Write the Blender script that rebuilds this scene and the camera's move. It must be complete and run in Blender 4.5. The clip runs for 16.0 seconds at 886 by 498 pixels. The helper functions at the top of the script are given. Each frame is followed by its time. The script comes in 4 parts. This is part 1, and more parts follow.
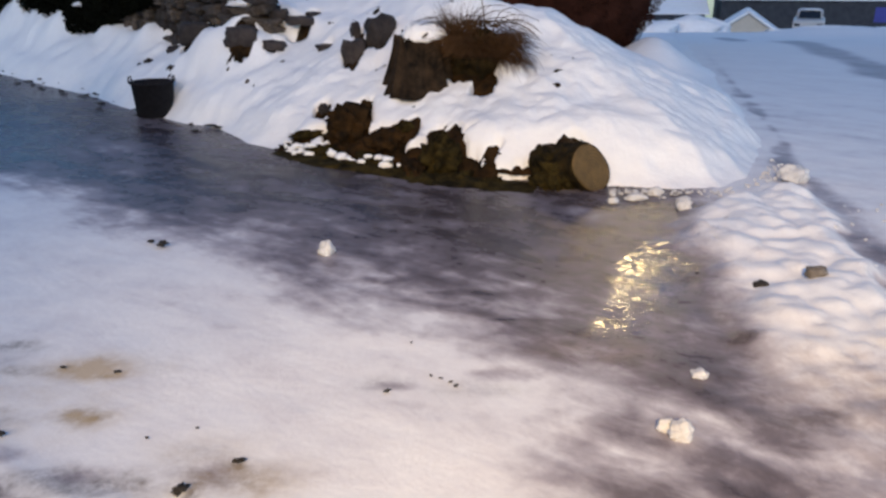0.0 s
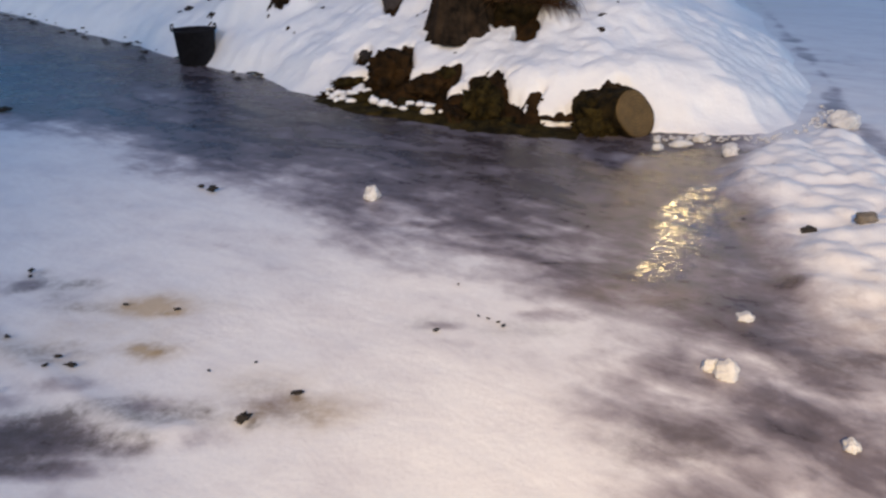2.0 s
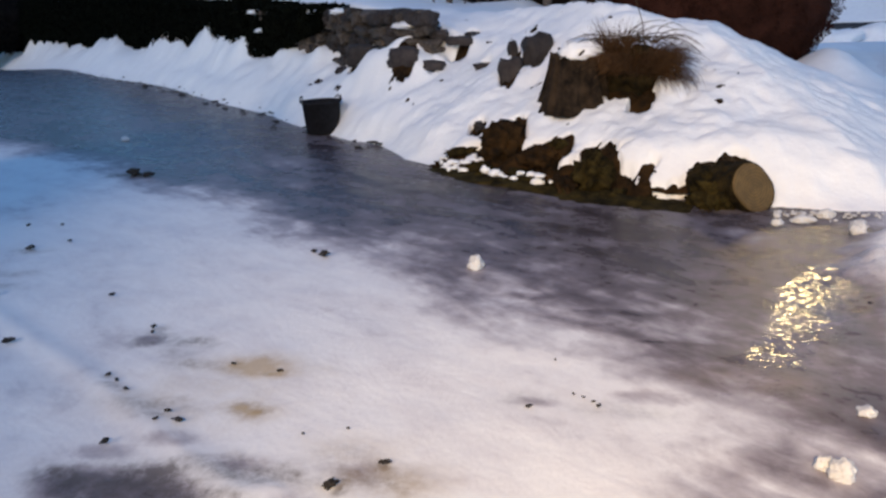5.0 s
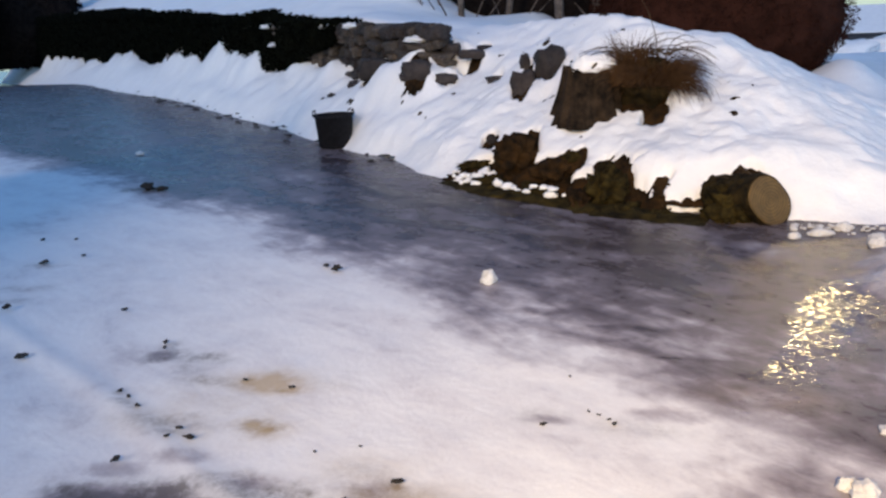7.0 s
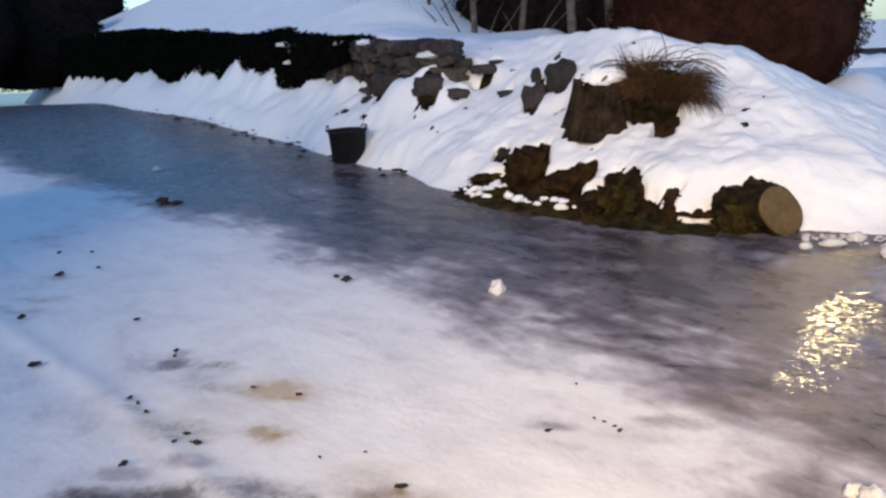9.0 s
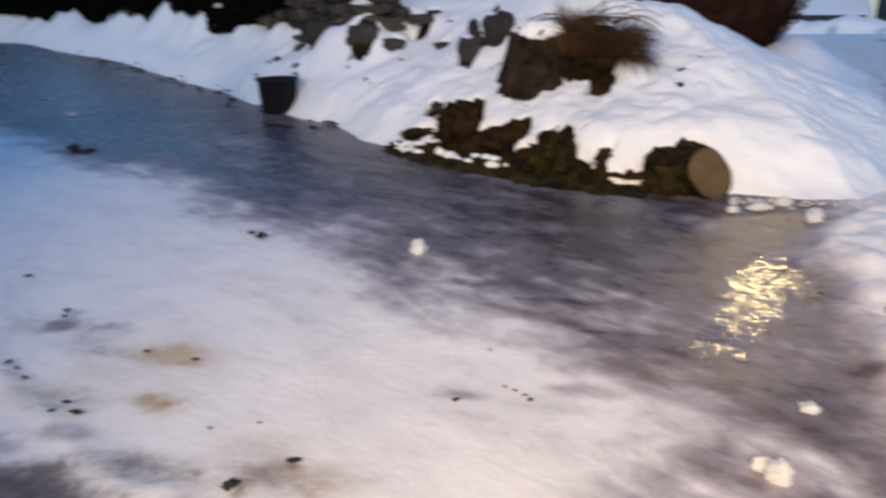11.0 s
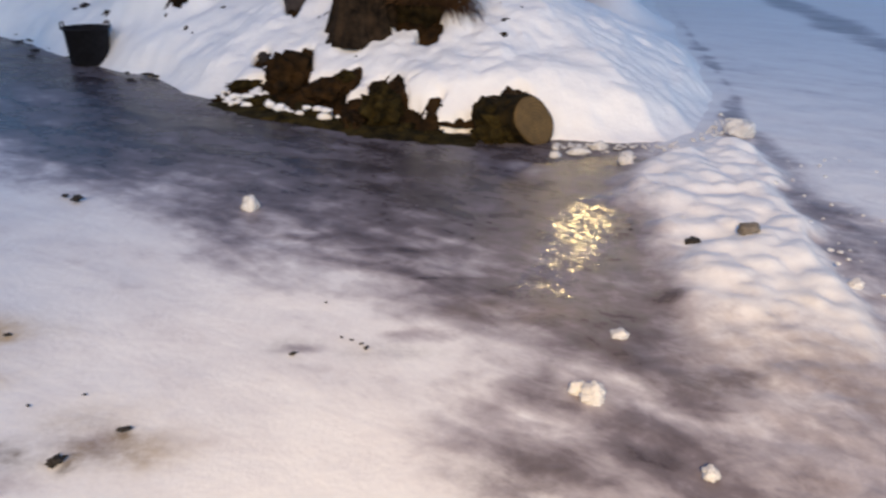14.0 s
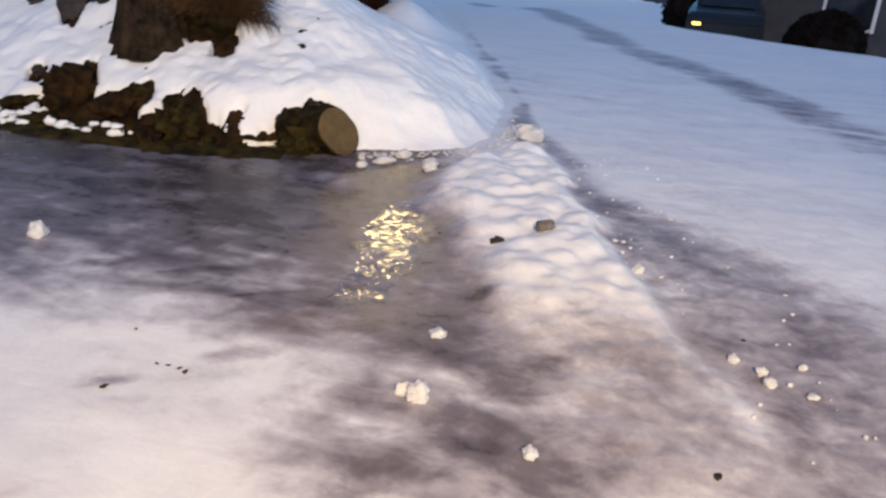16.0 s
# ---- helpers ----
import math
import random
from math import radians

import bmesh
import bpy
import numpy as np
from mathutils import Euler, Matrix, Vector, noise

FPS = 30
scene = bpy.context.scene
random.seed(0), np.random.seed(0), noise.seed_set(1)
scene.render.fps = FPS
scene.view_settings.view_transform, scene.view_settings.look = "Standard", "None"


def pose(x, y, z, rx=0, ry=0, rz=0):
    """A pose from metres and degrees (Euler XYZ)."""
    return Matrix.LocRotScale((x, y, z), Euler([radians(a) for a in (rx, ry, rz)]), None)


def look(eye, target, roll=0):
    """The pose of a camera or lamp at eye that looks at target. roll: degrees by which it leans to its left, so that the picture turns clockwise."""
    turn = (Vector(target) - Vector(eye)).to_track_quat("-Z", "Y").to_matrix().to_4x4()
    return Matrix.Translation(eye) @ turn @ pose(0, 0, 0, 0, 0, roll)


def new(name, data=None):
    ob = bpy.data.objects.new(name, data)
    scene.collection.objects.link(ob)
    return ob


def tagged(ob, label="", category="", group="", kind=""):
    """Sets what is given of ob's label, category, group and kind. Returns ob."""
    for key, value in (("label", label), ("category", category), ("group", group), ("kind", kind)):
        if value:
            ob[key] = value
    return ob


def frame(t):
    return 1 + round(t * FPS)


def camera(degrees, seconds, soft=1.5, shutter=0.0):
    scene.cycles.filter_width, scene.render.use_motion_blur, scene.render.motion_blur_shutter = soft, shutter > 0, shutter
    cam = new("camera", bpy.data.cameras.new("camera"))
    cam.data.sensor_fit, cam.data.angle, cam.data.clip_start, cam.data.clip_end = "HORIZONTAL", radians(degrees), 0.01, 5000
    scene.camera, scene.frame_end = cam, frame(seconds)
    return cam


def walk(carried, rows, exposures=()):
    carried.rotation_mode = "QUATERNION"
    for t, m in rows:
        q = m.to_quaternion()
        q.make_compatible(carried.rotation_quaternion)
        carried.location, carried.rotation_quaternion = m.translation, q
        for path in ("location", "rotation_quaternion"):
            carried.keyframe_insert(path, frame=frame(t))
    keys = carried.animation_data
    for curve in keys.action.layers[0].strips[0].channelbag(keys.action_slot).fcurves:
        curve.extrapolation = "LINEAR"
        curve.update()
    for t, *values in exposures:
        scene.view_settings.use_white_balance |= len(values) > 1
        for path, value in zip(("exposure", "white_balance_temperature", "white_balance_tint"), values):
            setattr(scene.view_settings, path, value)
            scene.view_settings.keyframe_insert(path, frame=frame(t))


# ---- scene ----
cam = camera(60.68, 16.0, soft=2.5, shutter=0.5)
# seconds, x, y, z, pitch, roll, yaw
ROWS = [
    (0.0, -0.000, -0.000, 1.550, -20.27, 0.06, 0.00),
    (0.5, 0.002, -0.008, 1.539, -22.41, 0.22, -1.41),
    (1.0, -0.019, -0.018, 1.527, -23.18, -0.59, -1.21),
    (1.5, -0.045, -0.031, 1.533, -23.63, -0.55, -0.38),
    (2.0, -0.057, -0.060, 1.537, -23.96, 0.77, 2.50),
    (2.5, -0.048, -0.041, 1.537, -24.62, 0.61, 3.82),
    (3.0, -0.038, -0.035, 1.535, -24.59, 1.55, 6.28),
    (3.5, 0.001, -0.020, 1.537, -23.03, 1.40, 8.18),
    (4.0, 0.031, -0.022, 1.551, -21.21, 2.05, 10.69),
    (4.5, 0.027, -0.035, 1.556, -20.51, 2.24, 11.45),
    (5.0, 0.028, -0.050, 1.571, -18.87, 2.19, 11.45),
    (5.2, 0.036, -0.054, 1.575, -18.28, 2.04, 11.66),
    (7.5, 0.018, -0.016, 1.576, -17.72, 2.63, 12.38),
    (8.0, 0.027, -0.040, 1.574, -17.18, 2.52, 12.37),
    (8.5, 0.033, -0.050, 1.576, -16.97, 2.70, 12.36),
    (8.7, 0.046, -0.051, 1.558, -16.53, 3.33, 13.14),
    (10.8, 0.182, 0.165, 1.500, -18.99, 1.90, 13.68),
    (11.0, 0.173, 0.171, 1.488, -20.00, 0.87, 9.88),
    (11.5, 0.117, 0.168, 1.506, -20.53, -0.85, 3.92),
    (12.0, 0.098, 0.147, 1.521, -22.03, -1.30, 1.07),
    (12.5, 0.132, 0.119, 1.509, -22.01, -1.32, 0.93),
    (13.0, 0.156, 0.099, 1.518, -22.19, -1.03, 1.29),
    (13.5, 0.199, 0.120, 1.508, -22.53, -0.76, 0.84),
    (14.0, 0.230, 0.137, 1.504, -23.68, -0.80, -2.05),
    (14.5, 0.216, 0.127, 1.505, -24.10, -1.83, -6.78),
    (15.0, 0.198, 0.115, 1.513, -23.94, -1.35, -8.94),
    (15.5, 0.188, 0.099, 1.520, -23.34, -2.13, -14.01),
    (16.0, 0.189, 0.087, 1.526, -22.52, -2.89, -16.83),
]
walk(cam, [(t, pose(x, y, z, 90 + p, r, w)) for t, x, y, z, p, r, w in ROWS], exposures=[(0.0, 0.44, 6750, 9), (1.0, 0.41, 6750, 9), (2.0, 0.31, 6750, 9), (3.5, 0.27, 6750, 9), (4.5, 0.41, 6750, 9), (5.2, 0.52, 6750, 9), (8.0, 0.66, 6750, 9), (11.0, 0.45, 6750, 9), (13.5, 0.39, 6750, 9), (16.0, 0.45, 6750, 9)])

# ---- world and light ----
world = bpy.data.worlds.new("dusk_sky")
scene.world = world
world.use_nodes = True
wn = world.node_tree
sky = wn.nodes.new("ShaderNodeTexSky")
sky.sky_type = 'NISHITA'
sky.sun_disc = False
sky.sun_elevation = radians(20)
sky.sun_rotation = radians(155)
sky.air_density = 1.0
sky.ozone_density = 5.5
sky.dust_density = 0.3
bg = wn.nodes["Background"]
tint = wn.nodes.new("ShaderNodeMix")
tint.data_type, tint.blend_type = 'RGBA', 'MULTIPLY'
tint.inputs[0].default_value = 1.0
tint.inputs[7].default_value = (0.84, 0.97, 1.04, 1)
wn.links.new(sky.outputs[0], tint.inputs[6])
wn.links.new(tint.outputs[2], bg.inputs[0])
bg.inputs[1].default_value = 0.125


def lamp(name, kind, at, target, power, colour, size=0.1, cone=60):
    d = bpy.data.lights.new(name, kind)
    d.energy, d.color = power, colour
    if kind == 'SUN':
        d.angle = radians(size)
    else:
        d.shadow_soft_size = size
    if kind == 'SPOT':
        d.spot_size, d.spot_blend = radians(cone), 1.0
    ob = new(name, d)
    ob.matrix_world = look(at, target)
    return ob


# low, veiled evening sun from behind, the added wall shading the drive
lamp("evening_sun", 'SUN', (-8, -17, 9.0), (0, 0, 0), 0.65, (1.0, 0.80, 0.62), 10)
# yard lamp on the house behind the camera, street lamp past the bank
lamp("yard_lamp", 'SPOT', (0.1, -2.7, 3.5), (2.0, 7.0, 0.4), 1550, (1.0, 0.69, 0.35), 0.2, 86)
lamp("street_lamp_light", 'SPOT', (4.25, 17.2, 5.6), (1.0, 3.6, 0), 400, (1.0, 0.72, 0.32), 0.45, 12)


# ---- noise ----
def vnoise(x, y, seed=0):
    xi, yi = np.floor(x).astype(np.int64), np.floor(y).astype(np.int64)
    fx, fy = x - xi, y - yi
    fx, fy = fx * fx * (3 - 2 * fx), fy * fy * (3 - 2 * fy)

    def h(a, b):
        n = (a * 374761393 + b * 668265263 + seed * 974634777) & 0xFFFFFFFF
        n = ((n ^ (n >> 13)) * 1274126177) & 0xFFFFFFFF
        return ((n ^ (n >> 16)) & 0xFFFF) / 65535.0
    return (h(xi, yi) * (1 - fx) + h(xi + 1, yi) * fx) * (1 - fy) + (h(xi, yi + 1) * (1 - fx) + h(xi + 1, yi + 1) * fx) * fy


def fbm(x, y, scale, octaves=4, seed=0):
    v, a, tot = 0.0, 1.0, 0.0
    for k in range(octaves):
        v = v + a * vnoise(x * scale * 2 ** k + 17.3 * k, y * scale * 2 ** k - 9.1 * k, seed + k)
        tot += a
        a *= 0.5
    return v / tot * 2 - 1


def sstep(a, b, x):
    t = np.clip((x - a) / (b - a), 0, 1)
    return t * t * (3 - 2 * t)


def line_distance(x, y, pts):
    """Distance to a polyline, signed (positive on its left), and the place along it."""
    best = np.full(np.shape(x), 1e9)
    sign = np.zeros(np.shape(x))
    along = np.zeros(np.shape(x))
    run = 0.0
    for (ax, ay), (bx, by) in zip(pts[:-1], pts[1:]):
        dx, dy = bx - ax, by - ay
        length = math.hypot(dx, dy)
        k = np.clip(((x - ax) * dx + (y - ay) * dy) / length ** 2, 0, 1)
        d = np.hypot(x - ax - k * dx, y - ay - k * dy)
        closer = d < best
        best = np.where(closer, d, best)
        sign = np.where(closer, np.where(dx * (y - ay) - dy * (x - ax) >= 0, 1.0, -1.0), sign)
        along = np.where(closer, run + k * length, along)
        run += length
    return best * sign, along


# ---- materials ----
def material(name, base=(0.5, 0.5, 0.5), rough=0.7, base2=None, scale=8.0, bump=0.3, bump_scale=30.0, metal=0.0, spec=0.5, random_tint=0.0, coords="Object"):
    """A procedural surface: two colours mixed by noise at two scales, and fine relief."""
    m = bpy.data.materials.new(name)
    m.use_nodes = True
    nt = m.node_tree
    b = nt.nodes["Principled BSDF"]
    b.inputs["Roughness"].default_value = rough
    b.inputs["Metallic"].default_value = metal
    b.inputs["Specular IOR Level"].default_value = spec
    tc = nt.nodes.new("ShaderNodeTexCoord")
    n1 = nt.nodes.new("ShaderNodeTexNoise")
    n1.inputs["Scale"].default_value = scale
    n1.inputs["Detail"].default_value = 6
    n1.inputs["Roughness"].default_value = 0.65
    nt.links.new(tc.outputs[coords], n1.inputs["Vector"])
    ramp = nt.nodes.new("ShaderNodeValToRGB")
    ramp.color_ramp.elements[0].position, ramp.color_ramp.elements[1].position = 0.35, 0.65
    ramp.color_ramp.elements[0].color = (*base, 1)
    ramp.color_ramp.elements[1].color = (*(base2 or [min(1, c * 1.25) for c in base]), 1)
    nt.links.new(n1.outputs["Fac"], ramp.inputs[0])
    colour = ramp.outputs[0]
    if random_tint:
        oi = nt.nodes.new("ShaderNodeObjectInfo")
        mr = nt.nodes.new("ShaderNodeMapRange")
        mr.inputs["To Min"].default_value, mr.inputs["To Max"].default_value = 1 - random_tint, 1 + random_tint
        nt.links.new(oi.outputs["Random"], mr.inputs["Value"])
        hsv = nt.nodes.new("ShaderNodeHueSaturation")
        nt.links.new(mr.outputs[0], hsv.inputs["Value"])
        nt.links.new(colour, hsv.inputs["Color"])
        colour = hsv.outputs[0]
    nt.links.new(colour, b.inputs["Base Color"])
    if bump:
        n2 = nt.nodes.new("ShaderNodeTexNoise")
        n2.inputs["Scale"].default_value = bump_scale
        n2.inputs["Detail"].default_value = 5
        nt.links.new(tc.outputs[coords], n2.inputs["Vector"])
        bp = nt.nodes.new("ShaderNodeBump")
        bp.inputs["Strength"].default_value = bump
        bp.inputs["Distance"].default_value = 0.02
        nt.links.new(n2.outputs["Fac"], bp.inputs["Height"])
        nt.links.new(bp.outputs[0], b.inputs["Normal"])
    return m


def ground_material():
    m = bpy.data.materials.new("icy_ground")
    m.use_nodes = True
    nt = m.node_tree
    b = nt.nodes["Principled BSDF"]
    L = nt.links.new

    def node(kind, **kw):
        n = nt.nodes.new(kind)
        for k, v in kw.items():
            n.inputs[k.replace("_", " ")].default_value = v
        return n

    def attr(name):
        n = nt.nodes.new("ShaderNodeAttribute")
        n.attribute_name = name
        return n.outputs["Fac"]

    def mix(fac, a, c):
        n = nt.nodes.new("ShaderNodeMix")
        n.data_type = 'RGBA'
        for i, s in ((0, fac), (6, a), (7, c)):
            if isinstance(s, (tuple, float)):
                n.inputs[i].default_value = (*s, 1) if isinstance(s, tuple) else s
            else:
                L(s, n.inputs[i])
        return n.outputs[2]

    def calc(op, a, c=0.0, d=0.0):
        n = nt.nodes.new("ShaderNodeMath")
        n.operation = op
        for i, s in enumerate((a, c, d)):
            if isinstance(s, (int, float)):
                n.inputs[i].default_value = s
            else:
                L(s, n.inputs[i])
        return n.outputs[0]

    tc = nt.nodes.new("ShaderNodeTexCoord")
    # streaks drawn out along the drive
    mp = nt.nodes.new("ShaderNodeMapping")
    mp.inputs["Rotation"].default_value = (0, 0, radians(36))
    L(tc.outputs["Object"], mp.inputs[0])
    mp2 = nt.nodes.new("ShaderNodeMapping")
    mp2.inputs["Scale"].default_value = (0.40, 1.0, 1.0)
    L(mp.outputs[0], mp2.inputs[0])
    mp = mp2
    cloud = node("ShaderNodeTexNoise", Scale=1.5, Detail=5.0, Roughness=0.6, Distortion=0.8)
    L(mp.outputs[0], cloud.inputs["Vector"])
    streak = node("ShaderNodeTexNoise", Scale=3.2, Detail=4.0, Roughness=0.52, Distortion=0.5)
    L(mp.outputs[0], streak.inputs["Vector"])
    fine = node("ShaderNodeTexNoise", Scale=22.0, Detail=7.0, Roughness=0.7)
    L(tc.outputs["Object"], fine.inputs["Vector"])
    grain = node("ShaderNodeTexNoise", Scale=120.0, Detail=4.0)
    L(tc.outputs["Object"], grain.inputs["Vector"])
    ice = attr("ice")
    mid = node("ShaderNodeTexNoise", Scale=8.0, Detail=5.0, Roughness=0.58, Distortion=0.4)
    L(mp.outputs[0], mid.inputs["Vector"])
    mottle = node("ShaderNodeTexNoise", Scale=5.5, Detail=6.0, Roughness=0.6, Distortion=0.3)
    L(tc.outputs["Object"], mottle.inputs["Vector"])
    lively = calc('MULTIPLY', calc('SUBTRACT', 1.0, attr("calm")), calc('MULTIPLY_ADD', calc('MINIMUM', ice, 1.0), 0.55, 0.5))
    dark = calc('MULTIPLY_ADD', ice, 0.60, 0.0)
    rubble = attr("rubble")
    drawn, broken = calc('MULTIPLY_ADD', rubble, -0.85, 1.0), calc('MULTIPLY_ADD', rubble, 0.55, 0.75)
    for source, share in ((streak, drawn), (cloud, 0.95), (mid, calc('MULTIPLY', drawn, 0.6)), (mottle, broken), (fine, calc('MULTIPLY_ADD', rubble, 0.45, 0.15))):
        swing = calc('MULTIPLY', calc('SUBTRACT', source.outputs["Fac"], 0.5), share)
        dark = calc('ADD', dark, calc('MULTIPLY', swing, calc('MULTIPLY', lively, calc('MULTIPLY_ADD', rubble, -0.3, 1.0))))
    icy = calc('MINIMUM', calc('MAXIMUM', dark, 0.0), 1.0)
    ramp = nt.nodes.new("ShaderNodeValToRGB")
    stops = ramp.color_ramp.elements
    stops[0].position, stops[0].color = 0.0, (0.86, 0.86, 0.86, 1)
    stops[1].position, stops[1].color = 1.0, (0.05, 0.04, 0.045, 1)
    for at, c in ((0.15, (0.78, 0.77, 0.78)), (0.38, (0.45, 0.42, 0.45)), (0.62, (0.20, 0.175, 0.195)), (0.82, (0.10, 0.083, 0.09))):
        e = stops.new(at)
        e.color = (*c, 1)
    L(icy, ramp.inputs[0])
    col = ramp.outputs[0]
    dirt = calc('MULTIPLY', attr("dirt"), calc('MULTIPLY_ADD', fine.outputs["Fac"], 2.6, -0.62))
    dirt = calc('MAXIMUM', dirt, 0.0)
    col = mix(calc('MINIMUM', dirt, 0.8), col, mix(mid.outputs["Fac"], (0.01, 0.009, 0.008), (0.20, 0.17, 0.155)))
    stain = calc('MULTIPLY', attr("stain"), calc('MULTIPLY_ADD', fine.outputs["Fac"], 1.2, 0.2))
    col = mix(calc('MINIMUM', stain, 0.8), col, (0.48, 0.36, 0.21))
    L(col, b.inputs["Base Color"])
    mp3 = nt.nodes.new("ShaderNodeMapping")
    mp3.inputs["Scale"].default_value = (0.55, 1.0, 1.0)
    L(tc.outputs["Object"], mp3.inputs[0])
    fleck = node("ShaderNodeTexNoise", Scale=44.0, Detail=3.0, Roughness=0.6)
    L(mp3.outputs[0], fleck.inputs["Vector"])
    cut = nt.nodes.new("ShaderNodeMapRange")
    cut.interpolation_type = 'SMOOTHSTEP'
    cut.inputs["From Min"].default_value, cut.inputs["From Max"].default_value = 0.52, 0.62
    L(calc('MULTIPLY_ADD', attr("wet"), 0.34, calc('MULTIPLY_ADD', fleck.outputs["Fac"], 1.25, -0.39)), cut.inputs["Value"])
    film = calc('MINIMUM', calc('MULTIPLY', attr("wet"), 3.0), 1.0)
    wet = calc('MULTIPLY', calc('MULTIPLY_ADD', cut.outputs[0], 0.92, 0.08), film)
    rough = calc('MULTIPLY_ADD', icy, -0.44, 0.64)
    rough = calc('MULTIPLY_ADD', wet, calc('SUBTRACT', 0.09, rough), rough)
    L(rough, b.inputs["Roughness"])
    L(calc('MULTIPLY_ADD', wet, 0.6, calc('MULTIPLY_ADD', icy, 0.05, 0.09)), b.inputs["Specular IOR Level"])
    spark = node("ShaderNodeTexNoise", Scale=60.0, Detail=1.0)
    L(tc.outputs["Object"], spark.inputs["Vector"])
    relief = calc('ADD', calc('MULTIPLY', streak.outputs["Fac"], 1.0), calc('MULTIPLY', fine.outputs["Fac"], 0.35))
    relief = calc('ADD', relief, calc('MULTIPLY', grain.outputs["Fac"], 0.04))
    relief = calc('ADD', relief, calc('MULTIPLY', calc('MULTIPLY', mottle.outputs["Fac"], rubble), 0.5))
    relief = calc('MULTIPLY', relief, calc('MULTIPLY_ADD', wet, -0.75, 1.0))
    relief = calc('ADD', relief, calc('MULTIPLY', calc('MULTIPLY', spark.outputs["Fac"], wet), 0.30))
    bp = nt.nodes.new("ShaderNodeBump")
    L(calc('MULTIPLY_ADD', wet, -0.18, 0.34), bp.inputs["Strength"])
    bp.inputs["Distance"].default_value = 0.03
    L(relief, bp.inputs["Height"])
    L(bp.outputs[0], b.inputs["Normal"])
    return m


SNOW = material("snow", (0.84, 0.84, 0.85), 0.6, (0.90, 0.90, 0.90), 3.0, 0.28, 26.0, spec=0.2)
CHUNK = material("snow_lump", (0.54, 0.54, 0.55), 0.65, (0.68, 0.68, 0.68), 12.0, 0.5, 60.0, spec=0.3)
MOSS = material("mossy_earth", (0.006, 0.0045, 0.002), 0.95, (0.050, 0.036, 0.010), 9.0, 0.9, 45.0, spec=0.1)
EARTH = material("brown_earth", (0.007, 0.005, 0.003), 0.95, (0.05, 0.026, 0.009), 6.0, 0.9, 40.0, spec=0.1)
STONE = material("wall_stone", (0.020, 0.016, 0.014), 0.9, (0.095, 0.075, 0.060), 9.0, 0.6, 30.0, random_tint=0.7)
DARKSTONE = material("dark_stone", (0.014, 0.011, 0.012), 0.9, (0.045, 0.036, 0.034), 7.0, 0.7, 30.0, random_tint=0.3)
MORTAR = material("wall_core", (0.012, 0.012, 0.012), 0.95, (0.03, 0.028, 0.025), 10.0, 0.8, 30.0)
BARK = material("mossy_bark", (0.006, 0.005, 0.003), 0.95, (0.032, 0.022, 0.008), 12.0, 1.0, 35.0, spec=0.1)
CUTWOOD = material("cut_wood", (0.095, 0.06, 0.02), 0.8, (0.17, 0.105, 0.036), 9.0, 0.3, 60.0)
cw = CUTWOOD.node_tree
ring_wave = cw.nodes.new("ShaderNodeTexWave")
ring_wave.wave_type, ring_wave.rings_direction = 'RINGS', 'Z'
ring_wave.inputs["Scale"].default_value, ring_wave.inputs["Distortion"].default_value, ring_wave.inputs["Detail"].default_value = 14.0, 2.5, 3.0
cw.links.new(next(n for n in cw.nodes if n.type == 'TEX_COORD').outputs["Object"], ring_wave.inputs["Vector"])
ring_mix = cw.nodes.new("ShaderNodeMix")
ring_mix.data_type, ring_mix.blend_type = 'RGBA', 'MULTIPLY'
ring_mix.inputs[0].default_value = 0.35
cw.links.new(next(n for n in cw.nodes if n.type == 'VALTORGB').outputs[0], ring_mix.inputs[6])
cw.links.new(ring_wave.outputs["Color"], ring_mix.inputs[7])
cw.links.new(ring_mix.outputs[2], cw.nodes["Principled BSDF"].inputs["Base Color"])
TUB = material("black_rubber", (0.006, 0.006, 0.008), 0.75, (0.014, 0.014, 0.018), 20.0, 0.15, 60.0, spec=0.15)
TWIG = material("dry_twig", (0.035, 0.022, 0.012), 0.9, (0.10, 0.065, 0.03), 20.0, 0.4, 80.0)
STRAW = material("dry_grass", (0.05, 0.025, 0.010), 0.9, (0.13, 0.068, 0.03), 30.0, 0, spec=0.2)
CLOD = material("dark_clod", (0.012, 0.011, 0.010), 0.9, (0.035, 0.028, 0.022), 60.0, 0.6, 120.0)
STUMP = material("old_stump", (0.005, 0.004, 0.003), 0.95, (0.045, 0.030, 0.019), 7.0, 1.0, 30.0, spec=0.1)
PEBBLE = material("pebble", (0.09, 0.075, 0.06), 0.85, (0.20, 0.175, 0.15), 20.0, 0.5, 60.0)
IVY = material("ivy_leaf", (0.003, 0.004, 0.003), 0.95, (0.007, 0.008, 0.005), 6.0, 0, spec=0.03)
BEECH = material("brown_hedge_leaf", (0.022, 0.008, 0.005), 0.9, (0.045, 0.016, 0.010), 4.0, 0, spec=0.05)
SHRUB = material("dark_shrub", (0.006, 0.005, 0.005), 0.95, (0.016, 0.012, 0.011), 5.0, 0, spec=0.03)
WOOD = material("tree_bark", (0.04, 0.03, 0.025), 0.95, (0.14, 0.11, 0.09), 6.0, 0.8, 20.0)
RENDERW = material("pale_cladding", (0.50, 0.46, 0.38), 0.85, (0.58, 0.54, 0.46), 2.0, 0.2, 20.0)
DARKW = material("dark_cladding", (0.022, 0.026, 0.035), 0.85, (0.045, 0.05, 0.06), 2.0, 0.2, 20.0)
GREYW = material("grey_wall", (0.035, 0.036, 0.042), 0.9, (0.055, 0.055, 0.062), 2.0, 0.3, 20.0)
